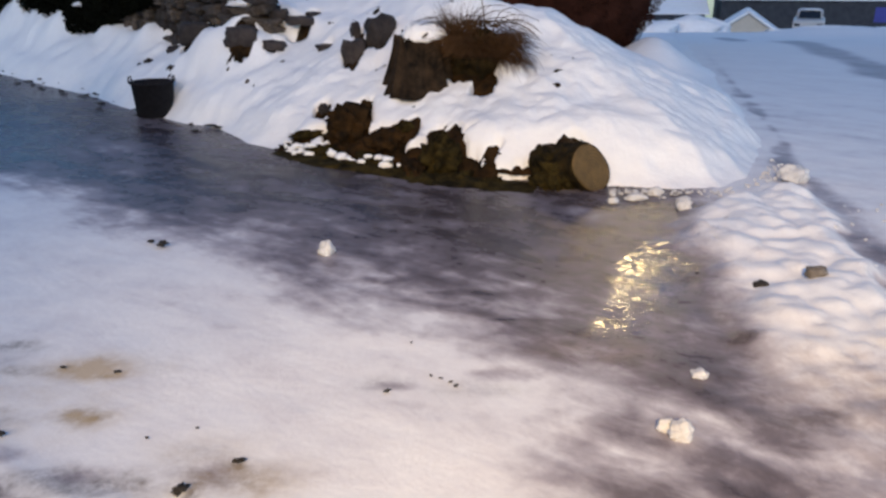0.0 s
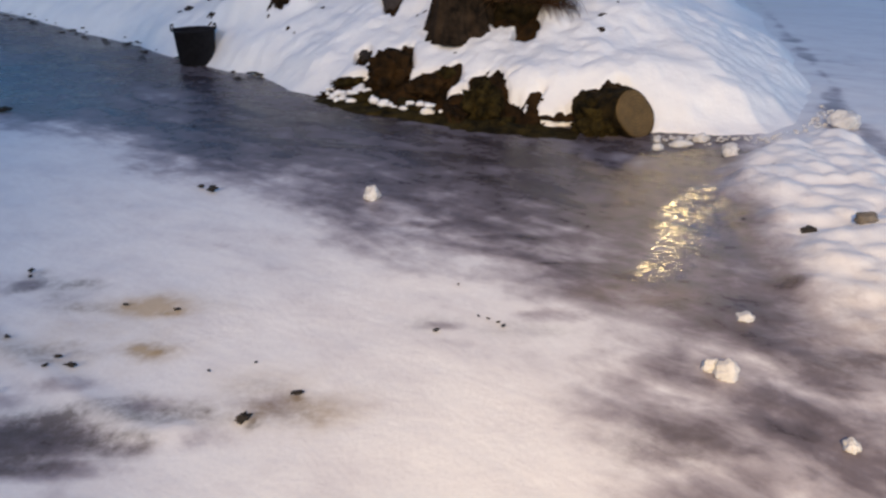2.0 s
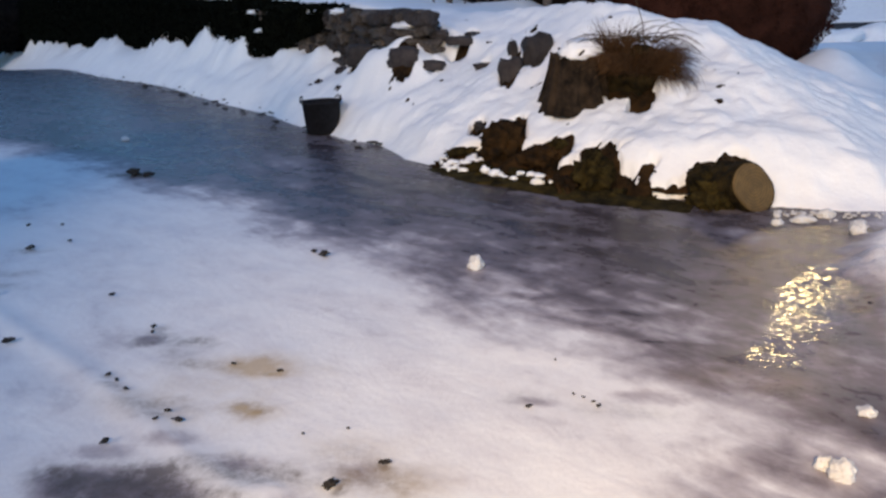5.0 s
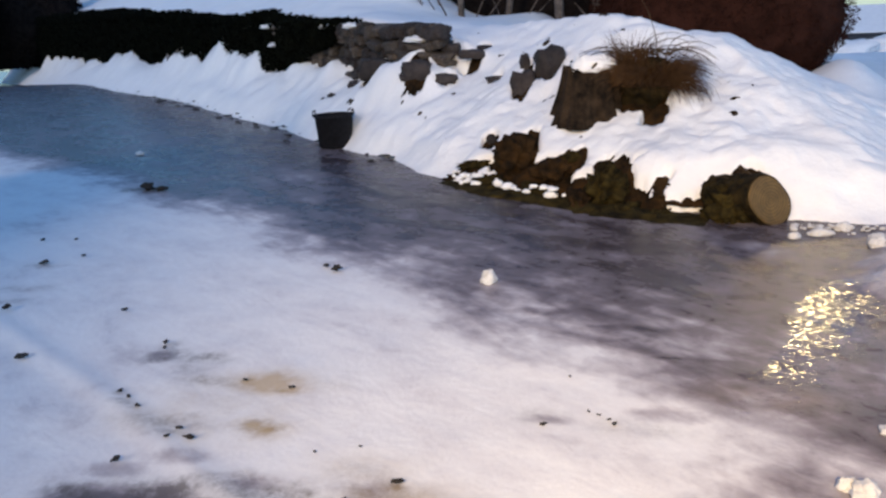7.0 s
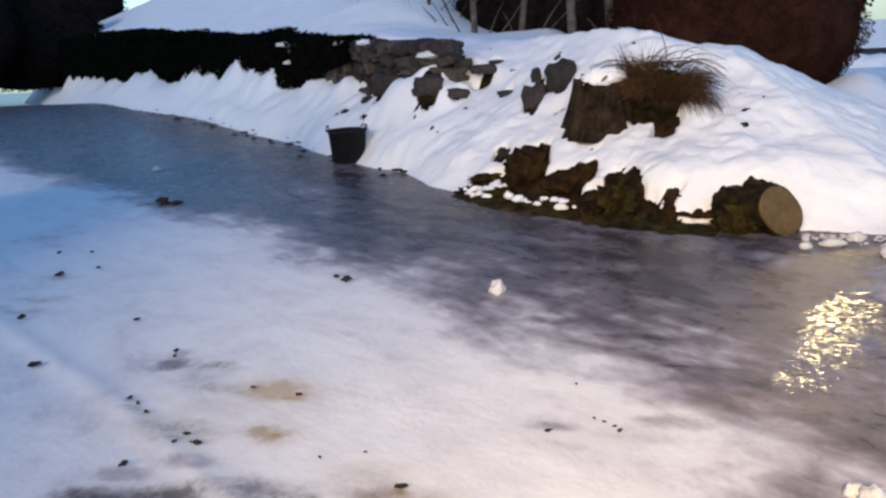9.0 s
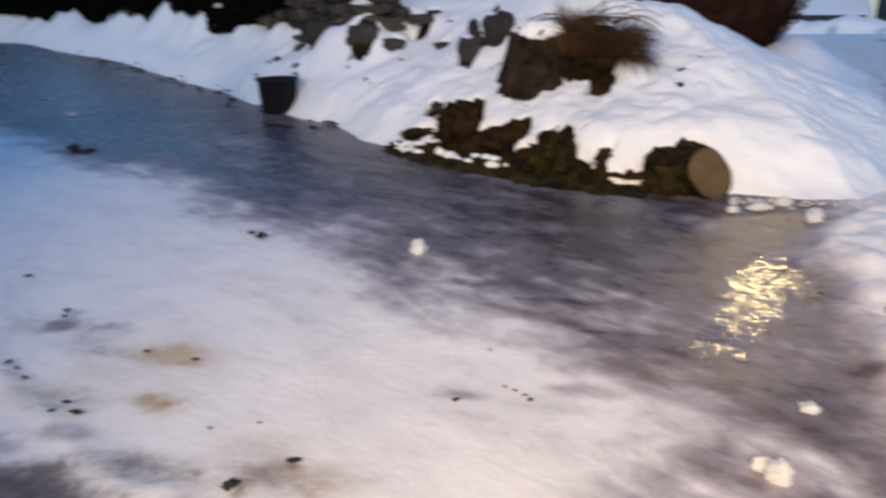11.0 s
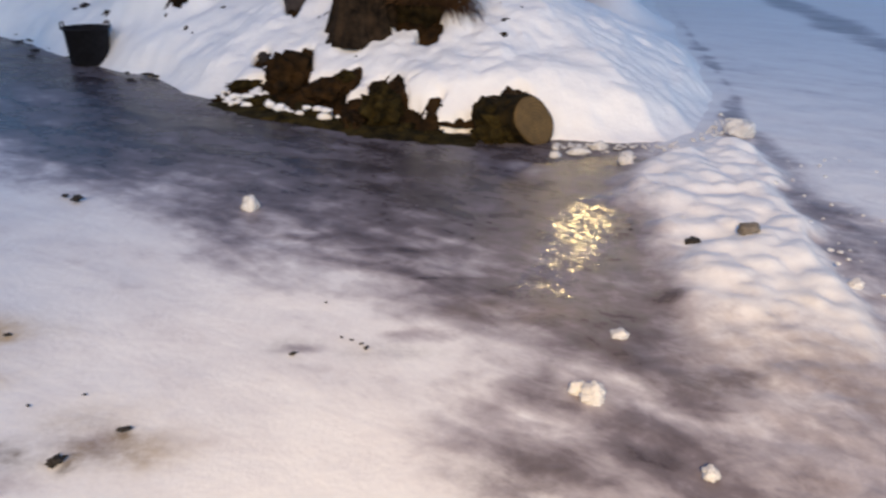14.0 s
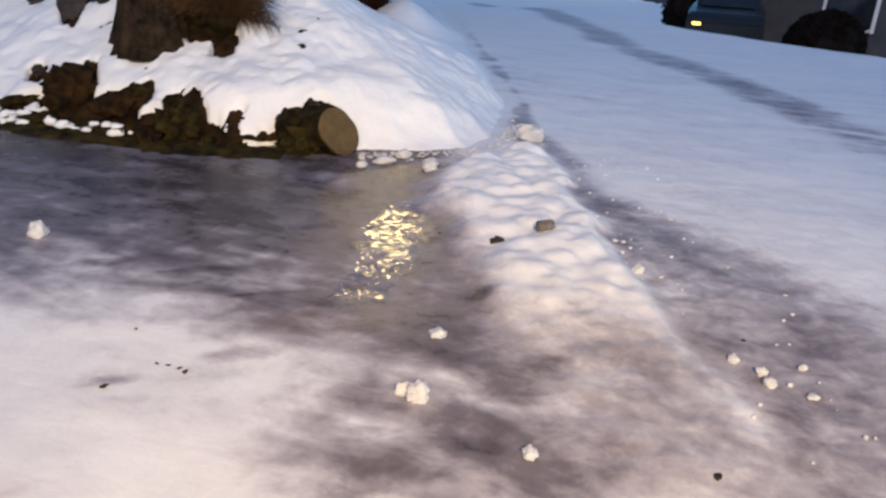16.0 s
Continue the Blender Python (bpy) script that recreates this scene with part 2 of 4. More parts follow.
WHITE = material("white_paint", (0.6, 0.6, 0.6), 0.5, (0.68, 0.68, 0.68), 4.0, 0)
CARPAINT = material("pale_car_paint", (0.50, 0.50, 0.48), 0.3, (0.56, 0.56, 0.54), 3.0, 0)
CARDARK = material("dark_car_paint", (0.01, 0.011, 0.014), 0.3, (0.016, 0.017, 0.02), 3.0, 0)
BLUE = material("blue_paint", (0.02, 0.03, 0.22), 0.5, (0.03, 0.045, 0.28), 3.0, 0)
GLASS = material("dark_glass", (0.012, 0.014, 0.018), 0.08, (0.02, 0.022, 0.026), 2.0, 0)
TYRE = material("tyre", (0.012, 0.012, 0.012), 0.9, (0.02, 0.02, 0.02), 20.0, 0)
GROUND = ground_material()


def glow(name, colour, strength):
    m = material(name, colour, 0.4, bump=0)
    b = m.node_tree.nodes["Principled BSDF"]
    b.inputs["Emission Color"].default_value = (*colour, 1)
    b.inputs["Emission Strength"].default_value = strength
    return m


AMBER = glow("amber_lens", (1.0, 0.62, 0.12), 3.0)


# ---- building helpers ----
def mesh_from(name, verts, faces, mat, smooth=True):
    me = bpy.data.meshes.new(name)
    me.from_pydata([tuple(map(float, v)) for v in verts], [], [tuple(map(int, q)) for q in faces])
    me.materials.append(mat)
    if smooth:
        me.polygons.foreach_set("use_smooth", [True] * len(me.polygons))
    me.update()
    return me


def part(name, bm, mat, parent=None, label=""):
    me = bpy.data.meshes.new(name)
    bm.to_mesh(me)
    bm.free()
    me.materials.append(mat)
    ob = new(name, me)
    if parent is not None:
        ob.parent = parent
    if label:
        ob["label"] = label
    return ob


def base_empty(name, m, label, category, group="", kind=""):
    e = new(name)
    e.empty_display_size = 0.1
    e.matrix_world = m
    return tagged(e, label, category, group, kind)


def box(bm, size, at=(0, 0, 0), bevel=0.0, turn=None):
    r = bmesh.ops.create_cube(bm, size=1)
    vs = r["verts"]
    bmesh.ops.scale(bm, vec=size, verts=vs)
    if bevel:
        es = list({e for v in vs for e in v.link_edges})
        rb = bmesh.ops.bevel(bm, geom=es, offset=bevel, segments=2, affect='EDGES')
        vs = list({v for f in rb["faces"] for v in f.verts} | {v for v in vs if v.is_valid})
    if turn is not None:
        bmesh.ops.transform(bm, matrix=turn, verts=vs)
    bmesh.ops.translate(bm, vec=at, verts=vs)
    return vs


def lathe(profile, segments=32):
    bm = bmesh.new()
    rings = [[bm.verts.new((r * math.cos(2 * math.pi * i / segments), r * math.sin(2 * math.pi * i / segments), z)) for i in range(segments)] for r, z in profile]
    for a, b in zip(rings[:-1], rings[1:]):
        for i in range(segments):
            bm.faces.new((a[i], a[(i + 1) % segments], b[(i + 1) % segments], b[i])).smooth = True
    return bm


def tube(bm, pts, radii, sides=6):
    """A tapered tube through the points."""
    pts = [Vector(p) for p in pts]
    rings = []
    for i, p in enumerate(pts):
        d = (pts[min(i + 1, len(pts) - 1)] - pts[max(i - 1, 0)]).normalized()
        a = d.orthogonal().normalized()
        c = d.cross(a)
        rings.append([bm.verts.new(p + radii[i] * (math.cos(2 * math.pi * k / sides) * a + math.sin(2 * math.pi * k / sides) * c)) for k in range(sides)])
    for a, b in zip(rings[:-1], rings[1:]):
        for k in range(sides):
            bm.faces.new((a[k], a[(k + 1) % sides], b[(k + 1) % sides], b[k])).smooth = True
    bm.faces.new(rings[-1])
    bm.faces.new(rings[0][::-1])


def rock_bm(size, seed, detail=3, rough=0.25, blocky=0.0, freq=1.6):
    """A stone: a rounded lump with broken faces."""
    bm = bmesh.new()
    bmesh.ops.create_icosphere(bm, subdivisions=detail, radius=1)
    off = Vector((seed * 3.17, seed * 1.91, seed * 5.3))
    for v in bm.verts:
        p = v.co.copy()
        if blocky:
            mx = max(abs(p.x), abs(p.y), abs(p.z))
            p = p.lerp(p / mx * 0.85, blocky)
        k = 1 + rough * noise.noise(p * freq + off) + rough * 0.45 * noise.noise(p * freq * 2.7 + off) + rough * 0.2 * noise.noise(p * freq * 6.5 + off)
        v.co = Vector((p.x * size[0], p.y * size[1], p.z * size[2])) * k
    for f in bm.faces:
        f.smooth = True
    return bm


def rock(name, at, size, mat, label, category, seed, turn=0.0, tilt=0.0, group="", kind="", **kw):
    ob = part(name, rock_bm(size, seed, **kw), mat)
    ob.matrix_world = pose(*at, tilt, tilt * 0.5, turn)
    return tagged(ob, label, category, group, kind)


# ---- the plan: foot of the bank, drive and road ----
FOOT = [(-30, 33), (-18.4, 22.6), (-11.3, 15.8), (-8.26, 13.5), (-6.28, 11.5), (-4.58, 9.95), (-3.55, 8.75), (-2.75, 8.1), (-2.35, 7.75), (-1.85, 7.1), (-1.43, 6.72), (-1.0, 6.38),
        (-0.5, 6.1), (0.0, 5.78), (0.35, 5.66), (0.7, 5.66), (1.3, 5.56), (1.7, 5.5), (2.1, 5.55), (2.45, 5.9), (2.8, 6.55), (3.1, 7.2), (3.4, 8.4), (3.8, 10.1), (4.6, 13.5), (5.7, 18.0), (9.0, 30.0)]


def far_fall(x, y):
    """The lie of the land: level at hand, falling away past the bank."""
    return -0.062 * np.maximum(y - 14, 0) * sstep(14, 26, y) - 1.4 * sstep(51.5, 57.0, y) + 0.0 * x


def bank_height(x, y):
    d, s = line_distance(x, y, FOOT)
    d = d + (0.07 * fbm(x, y, 2.2, 3, 51) + 0.012 * fbm(x, y, 9.0, 2, 52)) * sstep(0.8, 0.1, np.abs(d))
    left = sstep(-1.3, -3.2, x - 0.25 * (y - 7))
    lumps = 0.09 * fbm(x, y, 1.1, 3, 5) + 0.03 * fbm(x, y, 3.3, 3, 9) + 0.03 * np.abs(fbm(x, y, 3.4, 2, 14)) + 0.022 * fbm(x, y, 6.0, 3, 13) + 0.006 * fbm(x, y, 17.0, 2, 15)
    slope = np.minimum(0.56 * d + 0.10 * sstep(0, 0.35, d), 1.34) * (1 - 0.16 * sstep(0.0, 1.0, x))
    back = 1 - 0.85 * sstep(8.6, 11.4, y + 0.7 * np.minimum(x, 0))
    right = slope * back + lumps * sstep(0.0, 0.3, d) * (0.3 + 0.7 * back)
    right = right + 0.13 * np.exp(-((x - 1.1) / 0.9) ** 2 - ((y - 6.05) / 0.42) ** 2)
    right = right + 0.45 * np.exp(-((x - 3.4) / 0.55) ** 2 - ((y - 12.6) / 0.9) ** 2)
    low = np.minimum(0.62 * d + 0.10 * sstep(0, 0.3, d), 0.66) + lumps * 1.2 * sstep(0.05, 0.5, d) + (0.8 * np.maximum(fbm(x, y, 0.75, 3, 17), 0) - 0.3 * np.maximum(-fbm(x, y, 0.75, 3, 17), 0)) * sstep(0.4, 0.95, d)
    high = 1.36 + 0.42 * np.minimum(d - 1.25, 6.0) * sstep(-2.2, -5.0, x) + 0.10 * fbm(x, y, 0.8, 3, 3) - far_fall(x, y) * sstep(-4.5, -7.5, x)
    terrace = low + (high - low) * sstep(1.28, 1.5, d)
    h = right + (terrace - right) * left
    return np.where(d > 0, h, 0.35 * d), d, s


# bare places in the snow: x, y, half width, half depth
BARE = [(-0.85, 6.75, 0.25, 0.32), (-0.45, 6.41, 0.31, 0.20), (-0.64, 6.38, 0.39, 0.17), (-1.18, 6.80, 0.26, 0.09), (-1.01, 6.52, 0.39, 0.14), (-0.03, 6.02, 0.26, 0.36),
        (-0.17, 5.92, 0.44, 0.20), (0.15, 5.78, 0.36, 0.17), (0.41, 5.66, 0.36, 0.12), (-0.32, 6.42, 0.10, 0.13), (-0.77, 6.92, 0.14, 0.14), (-1.13, 7.10, 0.10, 0.14),
        (-0.88, 7.84, 0.12, 0.22), (-0.62, 7.91, 0.14, 0.22), (-0.86, 8.16, 0.05, 0.20), (-1.24, 8.36, 0.10, 0.07), (-0.21, 7.40, 0.25, 0.20), (0.28, 7.14, 0.28, 0.32),
        (0.35, 6.78, 0.14, 0.15), (-1.49, 9.10, 0.10, 0.10), (-1.61, 8.88, 0.15, 0.10), (-1.89, 8.71, 0.12, 0.12), (-2.24, 8.77, 0.18, 0.18), (-2.95, 9.39, 0.26, 0.18), (-3.30, 9.82, 0.15, 0.12),
        (0.90, 5.67, 0.24, 0.2), (-0.66, 6.45, 0.22, 0.16), (-0.22, 6.12, 0.20, 0.14), (-0.30, 6.02, 0.26, 0.16), (-0.78, 6.40, 0.3, 0.14), (0.12, 5.86, 0.14, 0.16), (0.55, 5.67, 0.28, 0.10)]


def bareness(x, y):
    e = np.full(np.shape(x), -1.0)
    for bx0, by0, rx, ry in BARE:
        e = np.maximum(e, 1 - np.hypot((x - bx0) / rx, (y - by0) / ry))
    return e + 0.45 * fbm(x, y, 4.5, 3, 61) + 0.28 * fbm(x, y, 13.0, 2, 62)


# ---- ground ----
def spaced(marks):
    out = []
    for (a, b, step) in marks:
        out += list(np.arange(a, b - 1e-6, step))
    return np.array(out + [marks[-1][1]])


def ground_masks(x, y):
    n1 = fbm(x, y, 0.9, 4, 21)
    n2 = fbm(x, y, 2.6, 4, 22)
    # ice from the bank's foot to a wavering line across the drive
    edge = np.interp(x, [-30, -12, -6.5, -5.5, -3.07, -2.38, -1.2, -0.78, -0.32, 0.1, 0.54, 0.8, 1.1, 1.5], [25, 10.8, 7.5, 7.0, 5.35, 4.85, 4.0, 3.6, 3.4, 3.1, 2.7, 2.2, 1.8, 1.5])
    main = sstep(-0.45, 0.55, y - edge + 0.35 * n1 + 0.2 * n2) * sstep(2.0, 1.2, x - 0.12 * (y - 3)) * 1.05
    ridge_r = np.interp(y, [0, 1.5, 1.9, 2.5, 3.0, 3.8, 4.9, 5.9, 7], [1.75, 1.8, 1.9, 2.03, 2.1, 2.27, 2.56, 2.7, 2.9])
    ridge_l = np.interp(y, [2.0, 2.7, 3.4, 4.0, 4.5, 4.9, 5.2], [1.25, 1.35, 1.5, 1.45, 1.45, 1.65, 2.2])
    on_ridge = sstep(-0.2, 0.25, x - ridge_l + 0.2 * n2) * sstep(0.10, -0.10, x - ridge_r + 0.14 * n2 + 0.12 * n1) * sstep(5.6, 5.2, y) * sstep(1.6, 3.4, y)
    # ice colour darkened to the left, in place of lamp falloff and hedge reflection
    main = main * (1 + 0.06 * sstep(-0.3, -3.0, x) + 0.28 * sstep(-2.5, -4.5, x))
    # darker towards the bank's foot, painting the bank's dark reflection into the ice
    foot, run = line_distance(x, y, FOOT[6:20])
    main = main + 0.55 * sstep(-2.4, -0.15, foot + 0.25 * n1) * sstep(0.5, 0.0, foot) * sstep(2.2, 1.5, x)
    main = main * (1 - 0.72 * on_ridge)
    # slush beside the drive, in front of the ridge
    slush = 1.15 * sstep(0.15, 0.75, x + 0.35 * n1) * sstep(3.2, 2.4, y) * sstep(2.2, 1.8, x) * (1 - 0.3 * sstep(1.05, 1.4, x + 0.2 * n2))
    slush = slush * (0.75 + 0.5 * n2)
    # road right of the ridge
    wide = np.interp(y, [0, 1.5, 2.5, 3.0, 3.5, 3.9, 4.4, 6.0, 8], [2.4, 2.0, 1.6, 1.4, 1.1, 0.65, 0.4, 0.3, 0.22])
    road = sstep(-0.12, 0.16, x - ridge_r + 0.14 * n2 + 0.12 * n1) * sstep(1.1, 0.35, (x - ridge_r) / wide + 0.35 * n1) * sstep(6.6, 5.4, y) * 0.82
    dg, sg = line_distance(x, y, [(2.72, 5.6), (2.95, 6.4), (3.25, 7.1), (3.55, 8.4), (3.95, 10.1), (4.75, 13.5), (5.85, 18.0)])
    gutter = sstep(0.18, 0.02, np.abs(dg) + 0.16 * n2 + 0.05) * 0.7 * sstep(18, 9, y)
    dt, st = line_distance(x, y, [(4.6, 3.2), (6.0, 5.4), (6.15, 6.6), (6.6, 8.9), (6.75, 11.2), (7.7, 15.5), (9.2, 22), (12, 34)])
    track = sstep(0.62, 0.12, np.abs(dt) + 0.25 * n1) * 0.7 * sstep(4.0, 6.4, y + 0.5 * n1)
    ice = np.clip(np.maximum.reduce([main, slush, road, gutter, track, 0.10 + 0 * x]), 0, 1.4)
    # grey thawed places in the trodden snow
    for px, py, rx, ry, k in POOLS:
        ice = np.maximum(ice, k * sstep(1.5, 0.3, np.hypot((x - px) / rx, (y - py) / ry) + 0.5 * n2 + 0.3 * n1))
    # dark mud rut and small stains on the snow
    wx, wy = x + 0.07 * fbm(x, y, 7.0, 3, 27), y + 0.05 * fbm(x, y, 7.0, 3, 28)
    blot = 0.55 + 0.9 * fbm(x, y, 9.0, 3, 29)
    dirt = np.zeros_like(x)
    for px, py, rx, ry, k in DIRT:
        dirt = np.maximum(dirt, k * np.exp(-(((wx - px) / rx) ** 2 + ((wy - py) / ry) ** 2) ** 1.3) * (0.6 + 0.6 * blot))
    stain = np.zeros_like(x)
    for px, py, rx, ry, k in STAIN:
        stain = np.maximum(stain, k * np.exp(-(((wx - px) / rx) ** 2 + ((wy - py) / ry) ** 2)) * (0.4 + blot))
    curve = np.interp(y, [2.4, 2.75, 3.0, 3.41, 4.0, 4.44, 4.7], [0.35, 0.45, 0.6, 0.78, 0.97, 1.33, 1.6])
    wet = sstep(-0.015, 0.03, x - curve + 0.03 * n2) * sstep(0.75, 0.35, x - curve) * sstep(4.5, 4.35, y) * sstep(2.45, 2.85, y)
    wet = np.clip(wet * (1.1 - 0.7 * sstep(0.15, 0.5, x - curve) - 0.25 * sstep(3.5, 3.1, y) + 0.5 * fbm(x, y, 5.0, 2, 24)), 0, 1)
    wet = np.maximum(wet, 0.2 * np.exp(-((x - 0.95) / 0.5) ** 2 - ((y - 5.15) / 0.22) ** 2))
    return ice, dirt, stain, wet, on_ridge, n1, n2


POOLS = [(-1.55, 1.86, 0.36, 0.11, 1.1), (1.30, 3.02, 0.17, 0.09, 1.25), (1.32, 2.40, 0.20, 0.07, 1.05), (0.62, 1.95, 0.22, 0.11, 1.0), (0.97, 1.88, 0.14, 0.07, 1.0), (0.10, 3.55, 0.34, 0.06, 1.35), (0.42, 3.22, 0.36, 0.035, 1.3), (0.73, 4.32, 0.30, 0.10, 1.3),
         (-0.29, 3.72, 0.25, 0.07, 1.3), (1.62, 5.05, 0.35, 0.13, 1.35), (0.25, 2.72, 0.16, 0.06, 0.7), (-0.2, 2.62, 0.12, 0.05, 0.55),
         (-0.75, 2.07, 0.12, 0.10, 0.7), (-1.17, 2.05, 0.16, 0.08, 0.7), (-1.50, 1.89, 0.24, 0.10, 0.85), (-1.47, 1.73, 0.34, 0.06, 0.8), (-1.19, 1.82, 0.17, 0.06, 0.7),
         (-0.93, 1.88, 0.2, 0.09, 0.6), (-1.53, 2.17, 0.10, 0.06, 0.55), (-2.11, 2.96, 0.09, 0.07, 0.55), (-1.75, 2.06, 0.12, 0.05, 0.5), (-1.29, 1.55, 0.2, 0.03, 0.5)]
DIRT = [(-1.95, 2.95, 0.18, 0.05, 0.65), (-1.75, 2.75, 0.16, 0.05, 0.6), (-1.1, 2.0, 0.22, 0.06, 0.75), (-0.75, 2.05, 0.18, 0.10, 0.75), (-1.7, 2.4, 0.22, 0.06, 0.55), (-2.1, 3.0, 0.12, 0.07, 0.6),
        (-0.69, 2.13, 0.045, 0.035, 1.3), (-0.81, 1.96, 0.035, 0.03, 1.3), (-2.07, 2.60, 0.05, 0.03, 0.9), (-1.95, 2.50, 0.05, 0.03, 0.9), (-2.18, 3.08, 0.05, 0.05, 0.8), (-1.68, 2.33, 0.07, 0.04, 0.9), (-1.34, 2.44, 0.05, 0.04, 0.7), (-1.38, 1.91, 0.16, 0.06, 1.0), (-1.25, 1.86, 0.07, 0.04, 1.0), (-1.40, 1.73, 0.15, 0.03, 0.8),
        (-1.35, 2.41, 0.07, 0.05, 0.62), (-1.29, 2.41, 0.03, 0.03, 1.12), (-2.01, 2.53, 0.07, 0.03, 0.62), (-1.63, 2.32, 0.08, 0.04, 0.62), (-1.56, 2.77, 0.04, 0.02, 0.88), (-1.34, 2.72, 0.05, 0.02, 0.88), (-1.71, 2.74, 0.05, 0.02, 0.50), (-1.64, 2.46, 0.05, 0.02, 0.62), (-2.15, 3.08, 0.05, 0.04, 0.75), (-3.76, 4.15, 0.15, 0.05, 0.50), (-3.54, 3.74, 0.2, 0.05, 0.44), (-3.51, 3.55, 0.2, 0.04, 0.50),
        (-1.51, 1.96, 0.20, 0.08, 1.19), (-1.56, 1.80, 0.26, 0.08, 1.06), (-1.23, 1.85, 0.12, 0.07, 1.00), (-1.73, 1.90, 0.2, 0.08, 1.12), (-1.39, 1.89, 0.10, 0.05, 1.12), (-1.24, 2.04, 0.14, 0.04, 0.44), (-2.10, 2.95, 0.06, 0.05, 0.75), (-1.68, 2.33, 0.10, 0.04, 0.50), (-0.77, 2.04, 0.14, 0.09, 0.50), (0.56, 1.90, 0.20, 0.12, 0.44), (1.27, 2.38, 0.25, 0.08, 0.38),
        (-4.36, 6.37, 0.26, 0.13, 1.62), (-3.88, 6.34, 0.2, 0.09, 0.62), (-2.15, 2.98, 0.08, 0.07, 0.62), (-1.92, 2.85, 0.12, 0.06, 0.44), (-0.71, 2.13, 0.07, 0.05, 0.75), (-0.80, 2.14, 0.14, 0.09, 0.38),
        (-0.23, 2.65, 0.12, 0.06, 0.31), (0.16, 2.60, 0.2, 0.06, 0.31), (-1.28, 2.03, 0.2, 0.06, 0.62)]
STAIN = [(-0.70, 2.10, 0.10, 0.06, 0.5), (-0.64, 1.98, 0.07, 0.04, 0.45), (-1.35, 2.41, 0.10, 0.06, 0.8), (-1.48, 2.76, 0.24, 0.10, 0.9), (-1.6, 2.5, 0.4, 0.25, 0.3), (-0.7, 2.05, 0.25, 0.12, 0.45), (-1.32, 2.72, 0.08, 0.05, 0.8), (-1.35, 2.41, 0.11, 0.06, 0.9), (-0.79, 2.17, 0.2, 0.12, 0.3), (1.75, 2.6, 0.4, 0.5, 0.25), (0.64, 2.90, 0.3, 0.1, 0.2)]

gx = spaced([(-400, -100, 60), (-100, -30, 10), (-30, -9, 0.7), (-9, -4.5, 0.12), (-4.5, 1.2, 0.035), (1.2, 3.0, 0.02), (3.0, 4.5, 0.035), (4.5, 12, 0.12), (12, 34, 0.7), (34, 40, 1.0), (40, 100, 10), (100, 400, 60)])
gy = spaced([(-300, -40, 50), (-40, -6, 3), (-6, 0.8, 0.3), (0.8, 6.2, 0.025), (6.2, 7.0, 0.035), (7.0, 14, 0.1), (14, 44, 0.5), (44, 60, 1.0), (60, 120, 5), (120, 600, 60)])
X, Y = np.meshgrid(gx, gy)
ice, dirt, stain, wet, on_ridge, n1, n2 = ground_masks(X, Y)
near = sstep(14, 9, np.hypot(X, Y))
Z = far_fall(X, Y) + near * (0.015 * n1 + 0.008 * n2) * (1 - 0.7 * ice)
Z += near * on_ridge * (0.06 + 0.02 * n2 + 0.03 * fbm(X, Y, 3.6, 2, 40) + 0.010 * fbm(X, Y, 10.0, 2, 41) + 0.004 * fbm(X, Y, 22, 1, 42)) * (0.35 + 0.65 * sstep(2.0, 3.2, Y))
# clods that the plough left, sunk into the ridge
clods = np.zeros_like(X)
crng = random.Random(31)
for k in range(420):
    y = crng.uniform(1.7, 5.4)
    lo = float(np.interp(y, [1.7, 2.7, 3.4, 4.0, 4.5, 4.9, 5.35], [1.3, 1.55, 1.6, 1.55, 1.55, 1.75, 2.15]))
    hi = float(np.interp(y, [1.7, 2.5, 3.0, 3.8, 4.9, 5.9], [1.88, 2.04, 2.1, 2.27, 2.56, 2.7]))
    x = lo + (hi - lo) * crng.random() ** 0.75
    r = crng.choice((0.03, 0.045, 0.06, 0.085, 0.11)) * crng.uniform(0.8, 1.2)
    high = r * crng.uniform(0.18, 0.38) * (0.4 + 0.6 * float(sstep(2.2, 3.3, y)))
    i0, i1, j0, j1 = *np.searchsorted(gy, (y - 2 * r, y + 2 * r)), *np.searchsorted(gx, (x - 2 * r, x + 2 * r))
    q = ((X[i0:i1, j0:j1] - x) / r) ** 2 + ((Y[i0:i1, j0:j1] - y) / r * 1.2) ** 2
    clods[i0:i1, j0:j1] = np.maximum(clods[i0:i1, j0:j1], high * np.exp(-q ** 1.5))
Z += clods
rubble = np.clip(sstep(0.7, 1.7, X) * sstep(7.0, 5.0, Y) * sstep(4.6, 3.2, X) * (0.6 + 0.6 * on_ridge), 0, 1)
Z += near * rubble * (1 - 0.6 * on_ridge) * 0.012 * np.abs(fbm(X, Y, 9.0, 3, 43))
# low ripples of refrozen water along the drive
u, v = 0.788 * X - 0.616 * Y, 0.616 * X + 0.788 * Y
Z += near * ice * 0.006 * fbm(u * 0.35, v, 5.0, 3, 31)
# edge of an old wheel track in the snow
dw, sw = line_distance(X, Y, [(-3.58, 3.54), (-2.11, 2.68), (-1.11, 2.02)])
Z += 0.02 * sstep(0.12, -0.05, np.abs(dw + 0.12)) * near * sstep(4.5, 3.5, Y)
